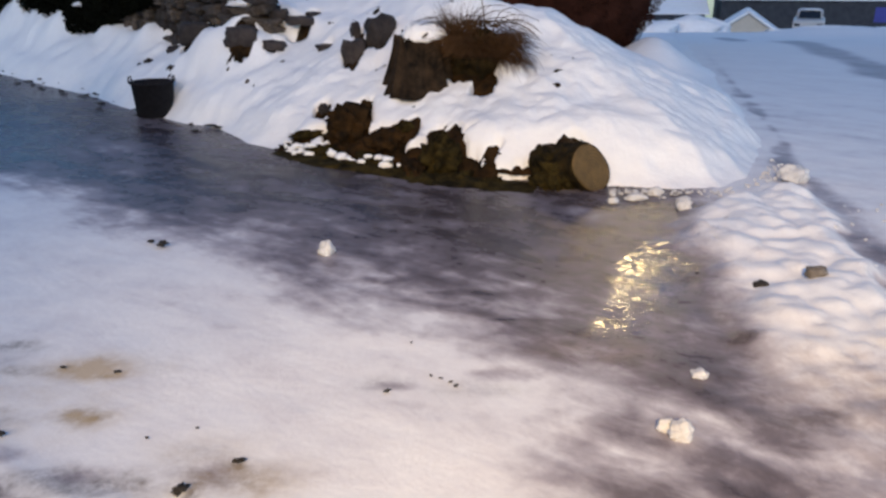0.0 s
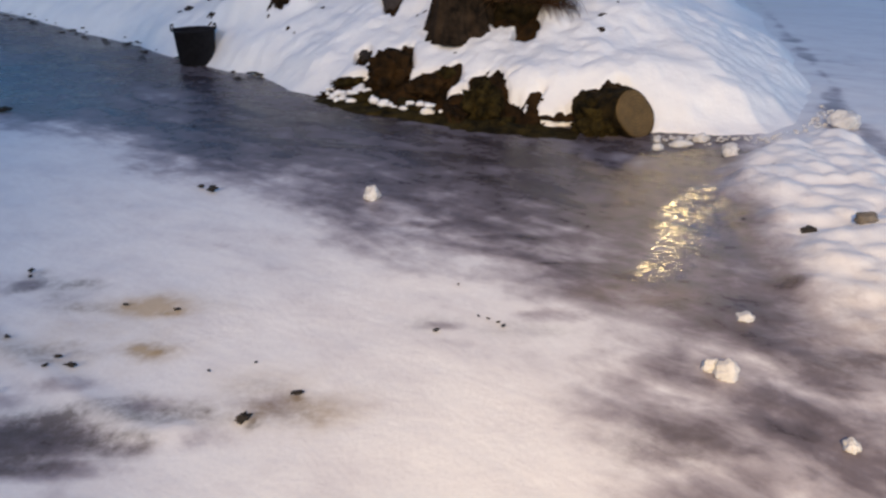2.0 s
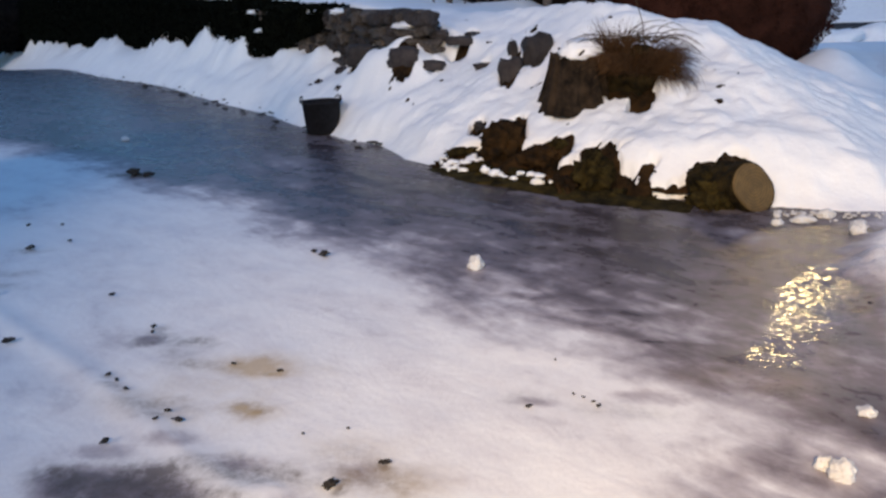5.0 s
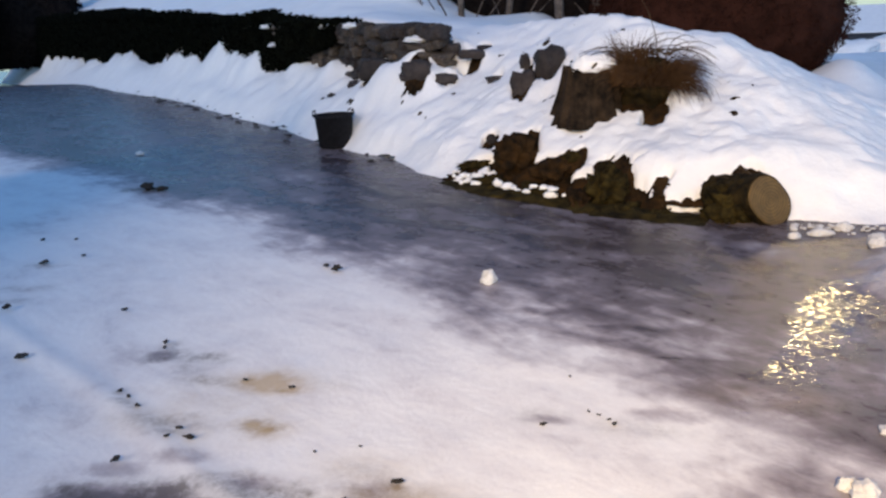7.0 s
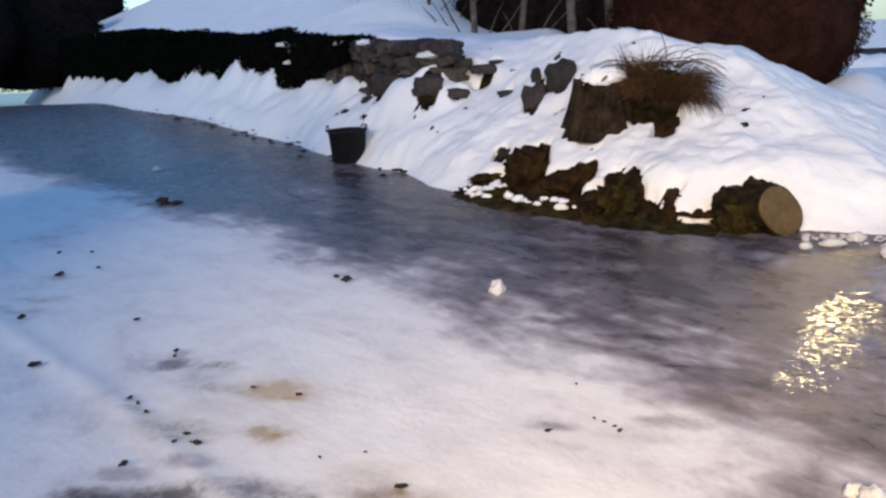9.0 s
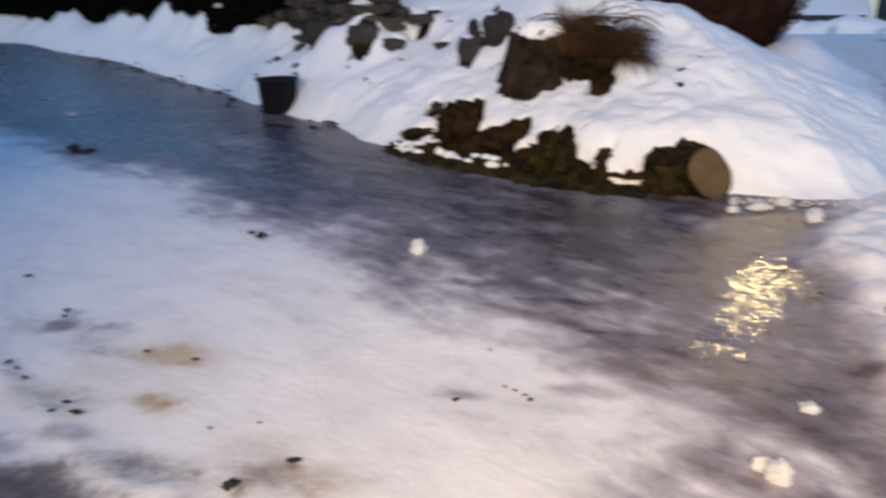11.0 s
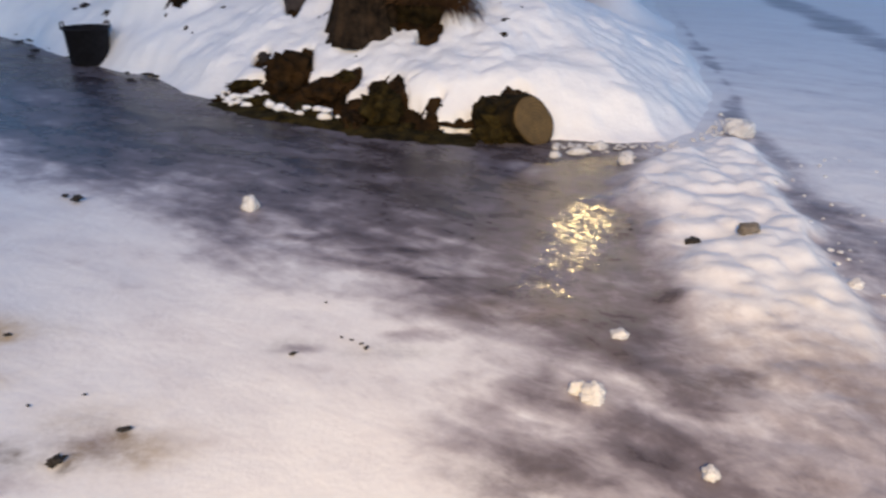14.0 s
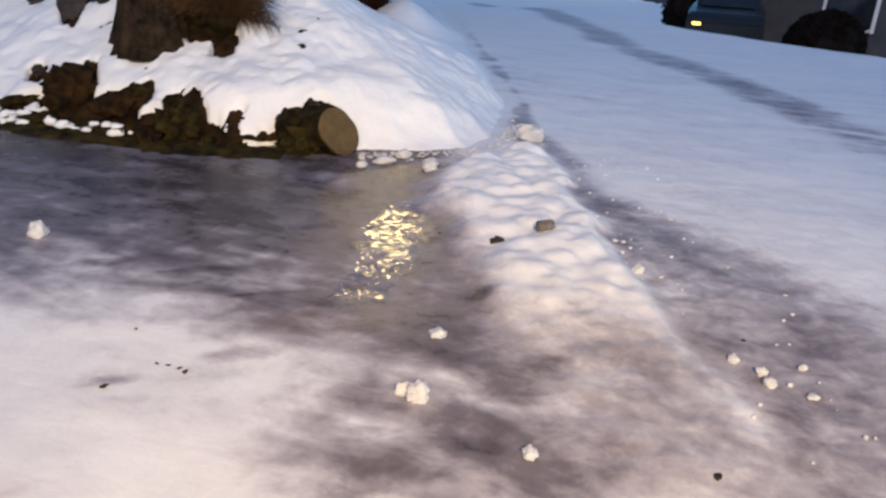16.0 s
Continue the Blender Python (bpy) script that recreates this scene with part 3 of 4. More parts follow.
# snow thrown up along the far side of the road
dv, sv = line_distance(X, Y, [(13.5, 4.0), (10.7, 9.9), (9.8, 12.0), (9.3, 14.0), (9.2, 16.2), (10.5, 22.0), (14, 34)])
Z += 0.4 * np.exp(-((X - 20.5) / 4.5) ** 2 - ((Y - 40) / 1.6) ** 2)
Z += 0.05 * np.exp(-(dv / 1.0) ** 2) * (0.85 + 0.6 * n1) * sstep(45, 30, Y) * sstep(4, 8, Y)
Z -= 1.0 * sstep(0.1, 3.2, -dv) * sstep(40, 24, Y) * sstep(60, 30, X)
nv, mv = len(gx), len(gy)
idx = np.arange(nv * mv).reshape(mv, nv)
quads = np.stack([idx[:-1, :-1], idx[:-1, 1:], idx[1:, 1:], idx[1:, :-1]], -1).reshape(-1, 4)


def grid_object(name, verts, quads, mat, attributes=()):
    me = bpy.data.meshes.new(name)
    me.vertices.add(len(verts))
    me.vertices.foreach_set("co", np.asarray(verts, dtype=np.float32).ravel())
    me.loops.add(len(quads) * 4)
    me.loops.foreach_set("vertex_index", np.asarray(quads, dtype=np.int32).ravel())
    me.polygons.add(len(quads))
    me.polygons.foreach_set("loop_start", np.arange(0, len(quads) * 4, 4, dtype=np.int32))
    me.polygons.foreach_set("use_smooth", np.ones(len(quads), dtype=bool))
    for key, values in attributes:
        a = me.attributes.new(key, 'FLOAT', 'POINT')
        a.data.foreach_set("value", np.asarray(values, dtype=np.float32).ravel())
    me.update(calc_edges=True)
    me.materials.append(mat)
    return new(name, me)


ground = grid_object("ground", np.stack([X.ravel(), Y.ravel(), Z.ravel()], -1), quads, GROUND, (("ice", ice), ("dirt", dirt), ("stain", stain), ("wet", wet), ("rubble", rubble), ("calm", 1 - 0.45 * sstep(15, 8.0, np.hypot(X, Y)) - 0.45 * sstep(24, 12, np.hypot(X, Y)))))
tagged(ground, "icy driveway and road with trodden snow and grey refrozen meltwater", "ground", kind="structure")

# ---- snow bank ----
bx = spaced([(-30, -9, 0.2), (-9, -5, 0.06), (-5, -2.2, 0.04), (-2.2, 1.4, 0.018), (1.4, 3.6, 0.03), (3.6, 9.2, 0.2)])
by = spaced([(5.0, 8.2, 0.018), (8.2, 10.5, 0.04), (10.5, 14, 0.07), (14, 36, 0.25)])
BX, BY = np.meshgrid(bx, by)
BH, BD, BS = bank_height(BX, BY)
bare = bareness(BX, BY)
BZ = far_fall(BX, BY) + BH - 0.015 - 0.20 * sstep(0.0, 0.30, bare)
nv, mv = len(bx), len(by)
idx = np.arange(nv * mv).reshape(mv, nv)
quads = np.stack([idx[:-1, :-1], idx[:-1, 1:], idx[1:, 1:], idx[1:, :-1]], -1).reshape(-1, 4)
quads = quads[(BD.ravel()[quads] > -0.12).any(axis=1)]
bank = grid_object("snow_bank", np.stack([BX.ravel(), BY.ravel(), BZ.ravel()], -1), quads, SNOW)
tagged(bank, "deep lumpy white snow bank over a rockery", "snow bank", kind="structure")
# the rockery's earth under the snow
ex, ey = spaced([(-3.8, 1.25, 0.025)]), spaced([(5.5, 9.6, 0.025)])
EX, EY = np.meshgrid(ex, ey)
EH, ED, ES = bank_height(EX, EY)
EZ = EH - 0.07 + 0.07 * fbm(EX, EY, 3.0, 3, 71) + 0.06 * fbm(EX, EY, 11.0, 3, 72)
idx = np.arange(len(ex) * len(ey)).reshape(len(ey), len(ex))
quads = np.stack([idx[:-1, :-1], idx[:-1, 1:], idx[1:, 1:], idx[1:, :-1]], -1).reshape(-1, 4)
quads = quads[(ED.ravel()[quads] > 0.05).all(axis=1)]
earth = grid_object("rockery_earth", np.stack([EX.ravel(), EY.ravel(), EZ.ravel()], -1), quads, EARTH)
tagged(earth, "dark bare earth and moss under the snow bank", "earth", kind="structure")


def on_bank(x, y):
    h, d, s = bank_height(np.array([float(x)]), np.array([float(y)]))
    return float(max(h[0], 0) + far_fall(np.array([float(x)]), np.array([float(y)]))[0])



# ---- log at the foot of the bank ----
def log_radius(a, z):
    """Uneven section, drawn out from upper left to lower right, swelling towards the root end."""
    p = Vector((math.cos(a), math.sin(a), 4 * z))
    r = 0.178 * (1 + 0.15 * math.cos(2 * (a + radians(48))) + 0.06 * noise.noise(p * 1.4))
    rough = min(1.0, -z / 0.12)
    return r * (1 + 0.05 * min(1, -z / 0.03) + rough * (0.13 * noise.noise(p * 3.7) + 0.09 * noise.noise(p * 8.5) + 0.05 * noise.noise(p * 19)))


def make_log():
    base = base_empty("log", pose(1.10, 5.47, 0.165, 78, -4, 34), "sawn mossy log lying at the foot of the snow bank", "log")
    n, m, length = 56, 34, 0.60
    bm = bmesh.new()
    rings = []
    for j in range(m + 1):
        z = -length * j / m
        rings.append([bm.verts.new((log_radius(2 * math.pi * i / n, z) * math.cos(2 * math.pi * i / n), log_radius(2 * math.pi * i / n, z) * math.sin(2 * math.pi * i / n), z)) for i in range(n)])
    for a, b in zip(rings[:-1], rings[1:]):
        for i in range(n):
            bm.faces.new((a[i], b[i], b[(i + 1) % n], a[(i + 1) % n])).smooth = True
    bm.faces.new(rings[-1][::-1])
    part("bark", bm, BARK, base, "dark mossy bark")
    bm = rock_bm((0.17, 0.18, 0.17), 21, 5, 0.5, freq=2.8)
    bmesh.ops.translate(bm, vec=(-0.13, -0.04, -0.26), verts=bm.verts)
    part("root_swelling", bm, MOSS, base, "swollen mossy side")
    bm = bmesh.new()
    centre = bm.verts.new((0, 0, 0.004))
    last = None
    for f, z in ((0.25, 0.005), (0.5, 0.003), (0.75, 0.006), (0.93, 0.004), (0.975, -0.006)):
        ring = []
        for i in range(n):
            a = 2 * math.pi * i / n
            r = log_radius(a, 0.0) * f
            ring.append(bm.verts.new((r * math.cos(a), r * math.sin(a), z + 0.004 * noise.noise(Vector((r * 40 * math.cos(a), r * 40 * math.sin(a), 2))))))
        for i in range(n):
            if last is None:
                bm.faces.new((centre, ring[i], ring[(i + 1) % n]))
            else:
                bm.faces.new((last[i], ring[i], ring[(i + 1) % n], last[(i + 1) % n]))
        last = ring
    part("cut_face", bm, CUTWOOD, base, "pale brown sawn end")
    rng = random.Random(9)
    for k in range(9):
        bm = bmesh.new()
        a, z = rng.uniform(1.2, 3.9), -rng.uniform(0.06, 0.4)
        p = Vector((0.19 * math.cos(a), 0.19 * math.sin(a), z))
        d = Vector((-0.35, rng.uniform(-0.8, 0.5), rng.uniform(-0.7, 0.7))).normalized()
        tube(bm, [p, p + d * 0.05 + Vector((0, 0.01, 0.02)), p + d * rng.uniform(0.08, 0.15)], [0.004, 0.003, 0.0015], 4)
        part("twig", bm, TWIG, base)
    return base


make_log()


# ---- tub ----
def make_tub():
    base = base_empty("garden_tub", pose(-3.25, 8.57, 0.0, 0, 0, 10), "black rubber garden tub with two handles beside the snow bank", "tub")
    bm = lathe([(0.0, 0.012), (0.175, 0.012), (0.185, 0.0), (0.2, 0.01), (0.226, 0.36), (0.24, 0.365), (0.24, 0.385), (0.224, 0.385), (0.216, 0.35), (0.185, 0.03), (0.0, 0.03)], 40)
    part("body", bm, TUB, base)
    for side in (-1, 1):
        bm = bmesh.new()
        pts = []
        for k in range(11):
            a = math.pi * k / 10
            pts.append((side * 0.232, 0.075 * math.cos(a), 0.372 + 0.06 * min(1.0, 1.8 * math.sin(a))))
        tube(bm, pts, [0.010] * 11, 8)
        part("handle", bm, TUB, base)
    return base


make_tub()

# ---- mossy stones and bare earth along the foot of the bank ----
EARTHS = [(-0.84, 6.72, 0.26, 0.19, 0.16, 0.20, EARTH, "brown mossy boulder poking through the snow"),
          (-0.45, 6.39, 0.23, 0.17, 0.14, 0.10, EARTH, "brown earthy stone in the snow bank"),
          (-0.33, 6.43, 0.32, 0.07, 0.07, 0.06, MOSS, "small dark mossy stone in the snow bank"),
          (-0.02, 6.00, 0.15, 0.17, 0.15, 0.19, MOSS, "round dark mossy stone at the ice's edge"),
          (-0.26, 5.97, 0.05, 0.22, 0.10, 0.11, EARTH, "bare olive-brown earth at the ice's edge"),
          (-0.60, 6.26, 0.07, 0.24, 0.10, 0.07, MOSS, "mossy earth at the ice's edge"),
          (-1.04, 6.53, 0.09, 0.17, 0.08, 0.05, MOSS, "bare brown earth at the ice's edge"),
          (-1.38, 6.76, 0.06, 0.13, 0.07, 0.05, EARTH, "bare brown earth at the ice's edge"),
          (-1.24, 6.82, 0.18, 0.14, 0.06, 0.04, MOSS, "dark earth under the snow's edge"),
          (0.14, 5.76, -0.00, 0.17, 0.09, 0.10, MOSS, "mossy earth at the ice's edge"),
          (0.38, 5.65, 0.03, 0.14, 0.07, 0.06, MOSS, "mossy earth beside the log"),
          (-0.77, 6.92, 0.39, 0.09, 0.07, 0.06, MOSS, "dark stone with dead leaves in the snow"),
          (-1.12, 7.13, 0.36, 0.05, 0.05, 0.05, DARKSTONE, "small dark stone in the snow"),
          (-3.76, 9.93, 0.46, 0.07, 0.06, 0.07, DARKSTONE, "small dark stone in the snow"),
          (-3.88, 9.91, 0.44, 0.04, 0.04, 0.03, DARKSTONE, "small dark stone in the snow")]
for k, (x, y, z, sx, sy, sz, mat, label) in enumerate(EARTHS):
    rock("mossy_stone", (x, y, z - 0.04), (sx * 1.05, sy * 1.0, sz * 0.9), mat, label, "stone", 11 + k, turn=25 * k, rough=0.6, detail=4, freq=2.6)

# ---- dark stones higher in the bank ----
HIGH = [(-0.89, 7.88, 0.77, 0.13, 0.10, 0.19, 10), (-0.62, 7.95, 0.99, 0.16, 0.12, 0.20, 25), (-0.91, 8.20, 0.95, 0.05, 0.05, 0.16, 30), (-1.24, 8.36, 0.81, 0.12, 0.08, 0.05, 10),
        (-1.49, 9.08, 1.09, 0.10, 0.08, 0.06, 40), (-1.61, 8.89, 1.06, 0.17, 0.1, 0.06, 0), (-1.23, 8.76, 1.02, 0.05, 0.05, 0.04, 0), (-1.88, 8.69, 0.80, 0.13, 0.1, 0.07, 0), (-2.24, 8.77, 0.89, 0.2, 0.12, 0.13, 0),
        (-2.95, 9.41, 0.88, 0.22, 0.14, 0.15, 0), (-3.30, 9.82, 0.62, 0.16, 0.1, 0.09, 20), (-1.89, 9.09, 1.12, 0.12, 0.1, 0.07, 0), (-2.09, 9.22, 1.10, 0.2, 0.12, 0.13, 15)]
for k, (x, y, z, sx, sy, sz, turn) in enumerate(HIGH):
    rock("rockery_stone", (x, y, z - 0.05), (sx * 1.05, sy * 1.0, sz * 1.0), DARKSTONE, "dark angular stone standing out of the snow", "stone", 40 + k, turn=turn, rough=0.3, blocky=0.7, group="rockery stones")


# ---- stump with dry bush ----
def make_stump():
    x, y = -0.19, 7.12
    z = on_bank(x, y)
    base = base_empty("tree_stump", pose(x, y, z - 0.19), "dark old tree stump capped with snow", "stump")
    bm = bmesh.new()
    n, m = 72, 22
    rings = []
    for j in range(m + 1):
        h = 0.52 * j / m
        rings.append([])
        for i in range(n):
            a = 2 * math.pi * i / n
            p = Vector((math.cos(a), math.sin(a), h * 0.8))
            ribs = 0.13 * noise.noise(Vector((6 * math.cos(a), 6 * math.sin(a), h * 1.2))) + 0.07 * noise.noise(Vector((15 * math.cos(a), 15 * math.sin(a), h * 2.5)))
            r = (0.235 + 0.13 * (1 - j / m) ** 2) * (1 + 0.26 * noise.noise(p * 1.9) + ribs)
            broken = 0.07 * noise.noise(Vector((2.2 * math.cos(a), 2.2 * math.sin(a), 7.0))) * (j / m) ** 3
            rings[-1].append(bm.verts.new((r * math.cos(a), r * math.sin(a), h + broken)))
    for a, b in zip(rings[:-1], rings[1:]):
        for i in range(n):
            bm.faces.new((a[i], a[(i + 1) % n], b[(i + 1) % n], b[i])).smooth = True
    bm.faces.new(rings[-1])
    part("trunk", bm, STUMP, base)
    bm = rock_bm((0.21, 0.20, 0.12), 3, 4, 0.3)
    bmesh.ops.translate(bm, vec=(0.02, -0.04, 0.53), verts=bm.verts)
    part("snow_cap", bm, SNOW, base, "cap of white snow")
    return base


make_stump()


def strands(name, count, at, spread, length, droop, radius, mat, parent, rng, up=0.6, lean=(0.0, 0.0)):
    """Many thin bent stems out of one place, joined."""
    bm = bmesh.new()
    for k in range(count):
        a = rng.uniform(0, 2 * math.pi)
        r0 = spread * math.sqrt(rng.random())
        p = Vector((at[0] + r0 * math.cos(a), at[1] + 0.6 * r0 * math.sin(a), at[2] + rng.uniform(-0.05, 0.05)))
        d = Vector((math.cos(a) * rng.uniform(0.2, 1) + lean[0], math.sin(a) * rng.uniform(0.2, 1) + lean[1], up + rng.uniform(0, 0.7))).normalized()
        ln = length * rng.uniform(0.5, 1.15)
        pts = [p.copy()]
        for j in range(5):
            d = (d + Vector((rng.uniform(-.15, .15), rng.uniform(-.15, .15), -droop * rng.uniform(0.5, 1.3)))).normalized()
            p = p + d * ln / 5
            pts.append(p.copy())
        tube(bm, pts, [radius * (1 - 0.8 * j / 5) for j in range(6)], 3)
    ob = part(name, bm, mat, parent)
    ob["kind"] = "stuff"
    return ob


def make_bush():
    rng = random.Random(4)
    x, y = 0.34, 7.05
    base = base_empty("dry_bush", pose(x, y, on_bank(x, y) - 0.03), "brown withered bush with bent bare twigs in the snow", "bush")
    bm = rock_bm((0.24, 0.17, 0.22), 8, 4, 0.5, freq=2.0)
    bmesh.ops.translate(bm, vec=(0.0, 0.08, 0.06), verts=bm.verts)
    part("root_mass", bm, BARK, base, "dense dark root mass")
    strands("dry_grass", 1700, (0.0, -0.05, 0.14), 0.24, 0.36, 0.30, 0.0032, STRAW, base, rng)
    strands("dry_stem_tuft", 260, (-0.2, -0.02, 0.26), 0.12, 0.30, 0.12, 0.003, STRAW, base, rng, up=1.0)
    strands("hanging_grass", 120, (0.22, -0.10, 0.10), 0.14, 0.34, 0.42, 0.003, STRAW, base, rng, up=0.1, lean=(0.9, -0.5))
    for k in range(30):
        bm = bmesh.new()
        a = rng.uniform(-0.5, math.pi + 0.5)
        d = Vector((math.cos(a), -0.3 * rng.random(), 0.9)).normalized()
        p = Vector((rng.uniform(-0.3, 0.2), 0, 0.35))
        pts = [p.copy()]
        for j in range(7):
            d = (d + Vector((0.10 * math.cos(a) + rng.uniform(-.12, .12), rng.uniform(-.12, .12), -0.24 + rng.uniform(-.1, .1)))).normalized()
            p = p + d * rng.uniform(0.05, 0.085)
            pts.append(p.copy())
        tube(bm, pts, [0.006 * (1 - 0.7 * j / 7) for j in range(8)], 5)
        part("twig", bm, TWIG, base)
    return base


make_bush()


# ---- leaf clouds ----
def leaf_cloud(name, points, size, mat, parent, rng, flat=0.0):
    """Small leaves as folded quads round the points, joined."""
    verts, faces = [], []
    for p in points:
        a = Vector((rng.uniform(-1, 1), rng.uniform(-1, 1), rng.uniform(-1, 1))).normalized()
        b = a.orthogonal().normalized()
        b.rotate(Matrix.Rotation(rng.uniform(0, 6.28), 3, a))
        c = a.cross(b)
        s = size * rng.uniform(0.6, 1.3)
        k = len(verts)
        verts += [p - b * s, p + c * s * 0.45 + a * s * 0.15, p + b * s, p - c * s * 0.45 + a * s * 0.15]
        faces += [(k, k + 1, k + 2), (k, k + 2, k + 3)]
    ob = new(name, mesh_from(name, verts, faces, mat, False))
    ob.parent = parent
    ob["kind"] = "stuff"
    return ob


def shell_points(rng, count, size, seed, wobble=0.25, inner=0.75):
    pts = []
    off = Vector((seed, seed * 2.0, -seed))
    for _ in range(count):
        d = Vector((rng.gauss(0, 1), rng.gauss(0, 1), rng.gauss(0, 1))).normalized()
        k = rng.uniform(inner, 1.0) * (1 + wobble * noise.noise(d * 2.5 + off) + 0.5 * wobble * noise.noise(d * 6 + off))
        pts.append(Vector((d.x * size[0], d.y * size[1], d.z * size[2])) * k)
    return pts


def shrub(name, at, size, mat, label, category, seed, count, leaf, group=""):
    rng = random.Random(seed)
    base = base_empty(name, pose(*at), label, category, group)
    bm = rock_bm([s * 0.95 for s in size], seed, 4, 0.07)
    bmesh.ops.translate(bm, vec=(0, 0, size[2] * 0.8), verts=bm.verts)
    part("inner_growth", bm, BEECH if mat is BEECH else SHRUB, base, "dense dark inner branches")
    pts = [p + Vector((0, 0, size[2] * 0.8)) for p in shell_points(rng, count, size, seed, 0.09, 0.90)]
    leaf_cloud("crown", pts, leaf, mat, base, rng)
    return base


shrub("beech_bush", (1.55, 13.6, -0.05), (2.05, 1.5, 1.35), BEECH, "large rounded reddish-brown bush behind the snow bank", "bush", 3, 42000, 0.024)
shrub("dark_bush", (-1.3, 15.2, 0.1), (2.2, 1.2, 1.6), SHRUB, "large dark bush behind the snow bank", "bush", 5, 16000, 0.035)

# ---- retaining wall with ivy ----
WALL_S = FOOT[0:8]


def offset_line(pts, d):
    out = []
    for i, p in enumerate(pts):
        a, b = Vector(pts[max(i - 1, 0)]), Vector(pts[min(i + 1, len(pts) - 1)])
        t = (b - a).normalized()
        out.append(Vector(p) + d * Vector((-t.y, t.x)))
    return out


def along(pts, s):
    for a, b in zip(pts[:-1], pts[1:]):
        l = (b - a).length
        if s <= l:
            return a + (b - a) * (s / l), (b - a).normalized()
        s -= l
    return pts[-1], (pts[-1] - pts[-2]).normalized()


# plain unseen wall beside the drive, added to block sun and sky on the left
bm = bmesh.new()
box(bm, (0.3, 13.0, 3.6), (-7.4, -2.0, 1.7))
tagged(part("wall_shade", bm, RENDERW, None), "unseen plain wall added to shade the left of the drive", "wall", kind="structure")

wall_line = offset_line(WALL_S, 1.22)
wall_len = sum((b - a).length for a, b in zip(wall_line[:-1], wall_line[1:]))
wall = base_empty("wall_garden", pose(0, 0, 0), "rough dark fieldstone retaining wall topped with snow", "wall", kind="structure")
bm = bmesh.new()
prev = None
steps = 60
for k in range(steps + 1):
    p, t = along(wall_line, (wall_len - 0.5) * k / steps)
    nrm = Vector((-t.y, t.x))
    zf = float(far_fall(np.array([p.x]), np.array([p.y]))[0])
    ring = [bm.verts.new((*(p - nrm * 0.02), zf + 0.0)), bm.verts.new((*(p - nrm * 0.02), zf + 1.36)), bm.verts.new((*(p + nrm * 0.3), zf + 1.36)), bm.verts.new((*(p + nrm * 0.3), zf))]
    if prev:
        for i in range(4):
            bm.faces.new((prev[i], prev[(i + 1) % 4], ring[(i + 1) % 4], ring[i]))
    prev = ring
part("wall_core", bm, MORTAR, wall)

# dark ivy hanging over the far stretch of the wall
ivy = base_empty("ivy_hedge", pose(0, 0, 0), "almost black ivy hedge hanging over the garden wall", "hedge")
rng = random.Random(12)
pts = []
stones_from = wall_len - 4.2
for _ in range(90000):
    s = rng.random() ** 0.55 * (stones_from + 1.6)
    p, t = along(wall_line, s)
    nrm = Vector((-t.y, t.x))
    fade = min(1.0, max(0.0, (stones_from + 1.6 - s) / 2.6))
    top = 1.40 + 0.14 * min(1, fade) + 0.30 * min(1, max(0, (stones_from - 3 - s) / 8)) + 0.16 * noise.noise(Vector((s * 1.1, 0, 3)))
    low = 1.15 - 0.75 * fade + 0.2 * noise.noise(Vector((s * 1.3, 5, 0)))
    z = rng.uniform(min(low, top - 0.1), top)
    off = -0.12 - 0.22 * rng.random() * (1 + 0.6 * noise.noise(Vector((s * 2, z * 2, 0))))
    zf = float(far_fall(np.float64(p.x), np.float64(p.y)) * (1 - sstep(-4.5, -7.5, p.x)))
    if z > 1.3:
        off += 0.42 * rng.random()
    pts.append(Vector((p.x + nrm.x * off, p.y + nrm.y * off, z + zf)))
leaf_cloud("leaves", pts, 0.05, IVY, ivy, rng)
# solid dark sheet behind the leaves, standing in for shade in the hedge's depth
bm = bmesh.new()
prev = None
for k in range(61):
    s = (stones_from + 0.6) * k / 60
    p, t = along(wall_line, s)
    nrm = Vector((-t.y, t.x))
    zf = float(far_fall(np.float64(p.x), np.float64(p.y)) * (1 - sstep(-4.5, -7.5, p.x)))
    wob = 0.12 * noise.noise(Vector((s * 1.7, 2, 1)))
    top = 1.25 + 0.2 * min(1.0, max(0.0, (stones_from - s) / 6)) + wob
    ring = [bm.verts.new((p.x - nrm.x * o, p.y - nrm.y * o, zf + h)) for o, h in ((0.16, -0.3), (0.2 + wob * 0.4, 0.8), (0.12, top), (-0.3, top))]
    if prev:
        for i in range(3):
            bm.faces.new((prev[i], ring[i], ring[i + 1], prev[i + 1])).smooth = True
    prev = ring
part("dark_filler", bm, IVY, ivy, "dark sheet in place of the shade inside the hedge")


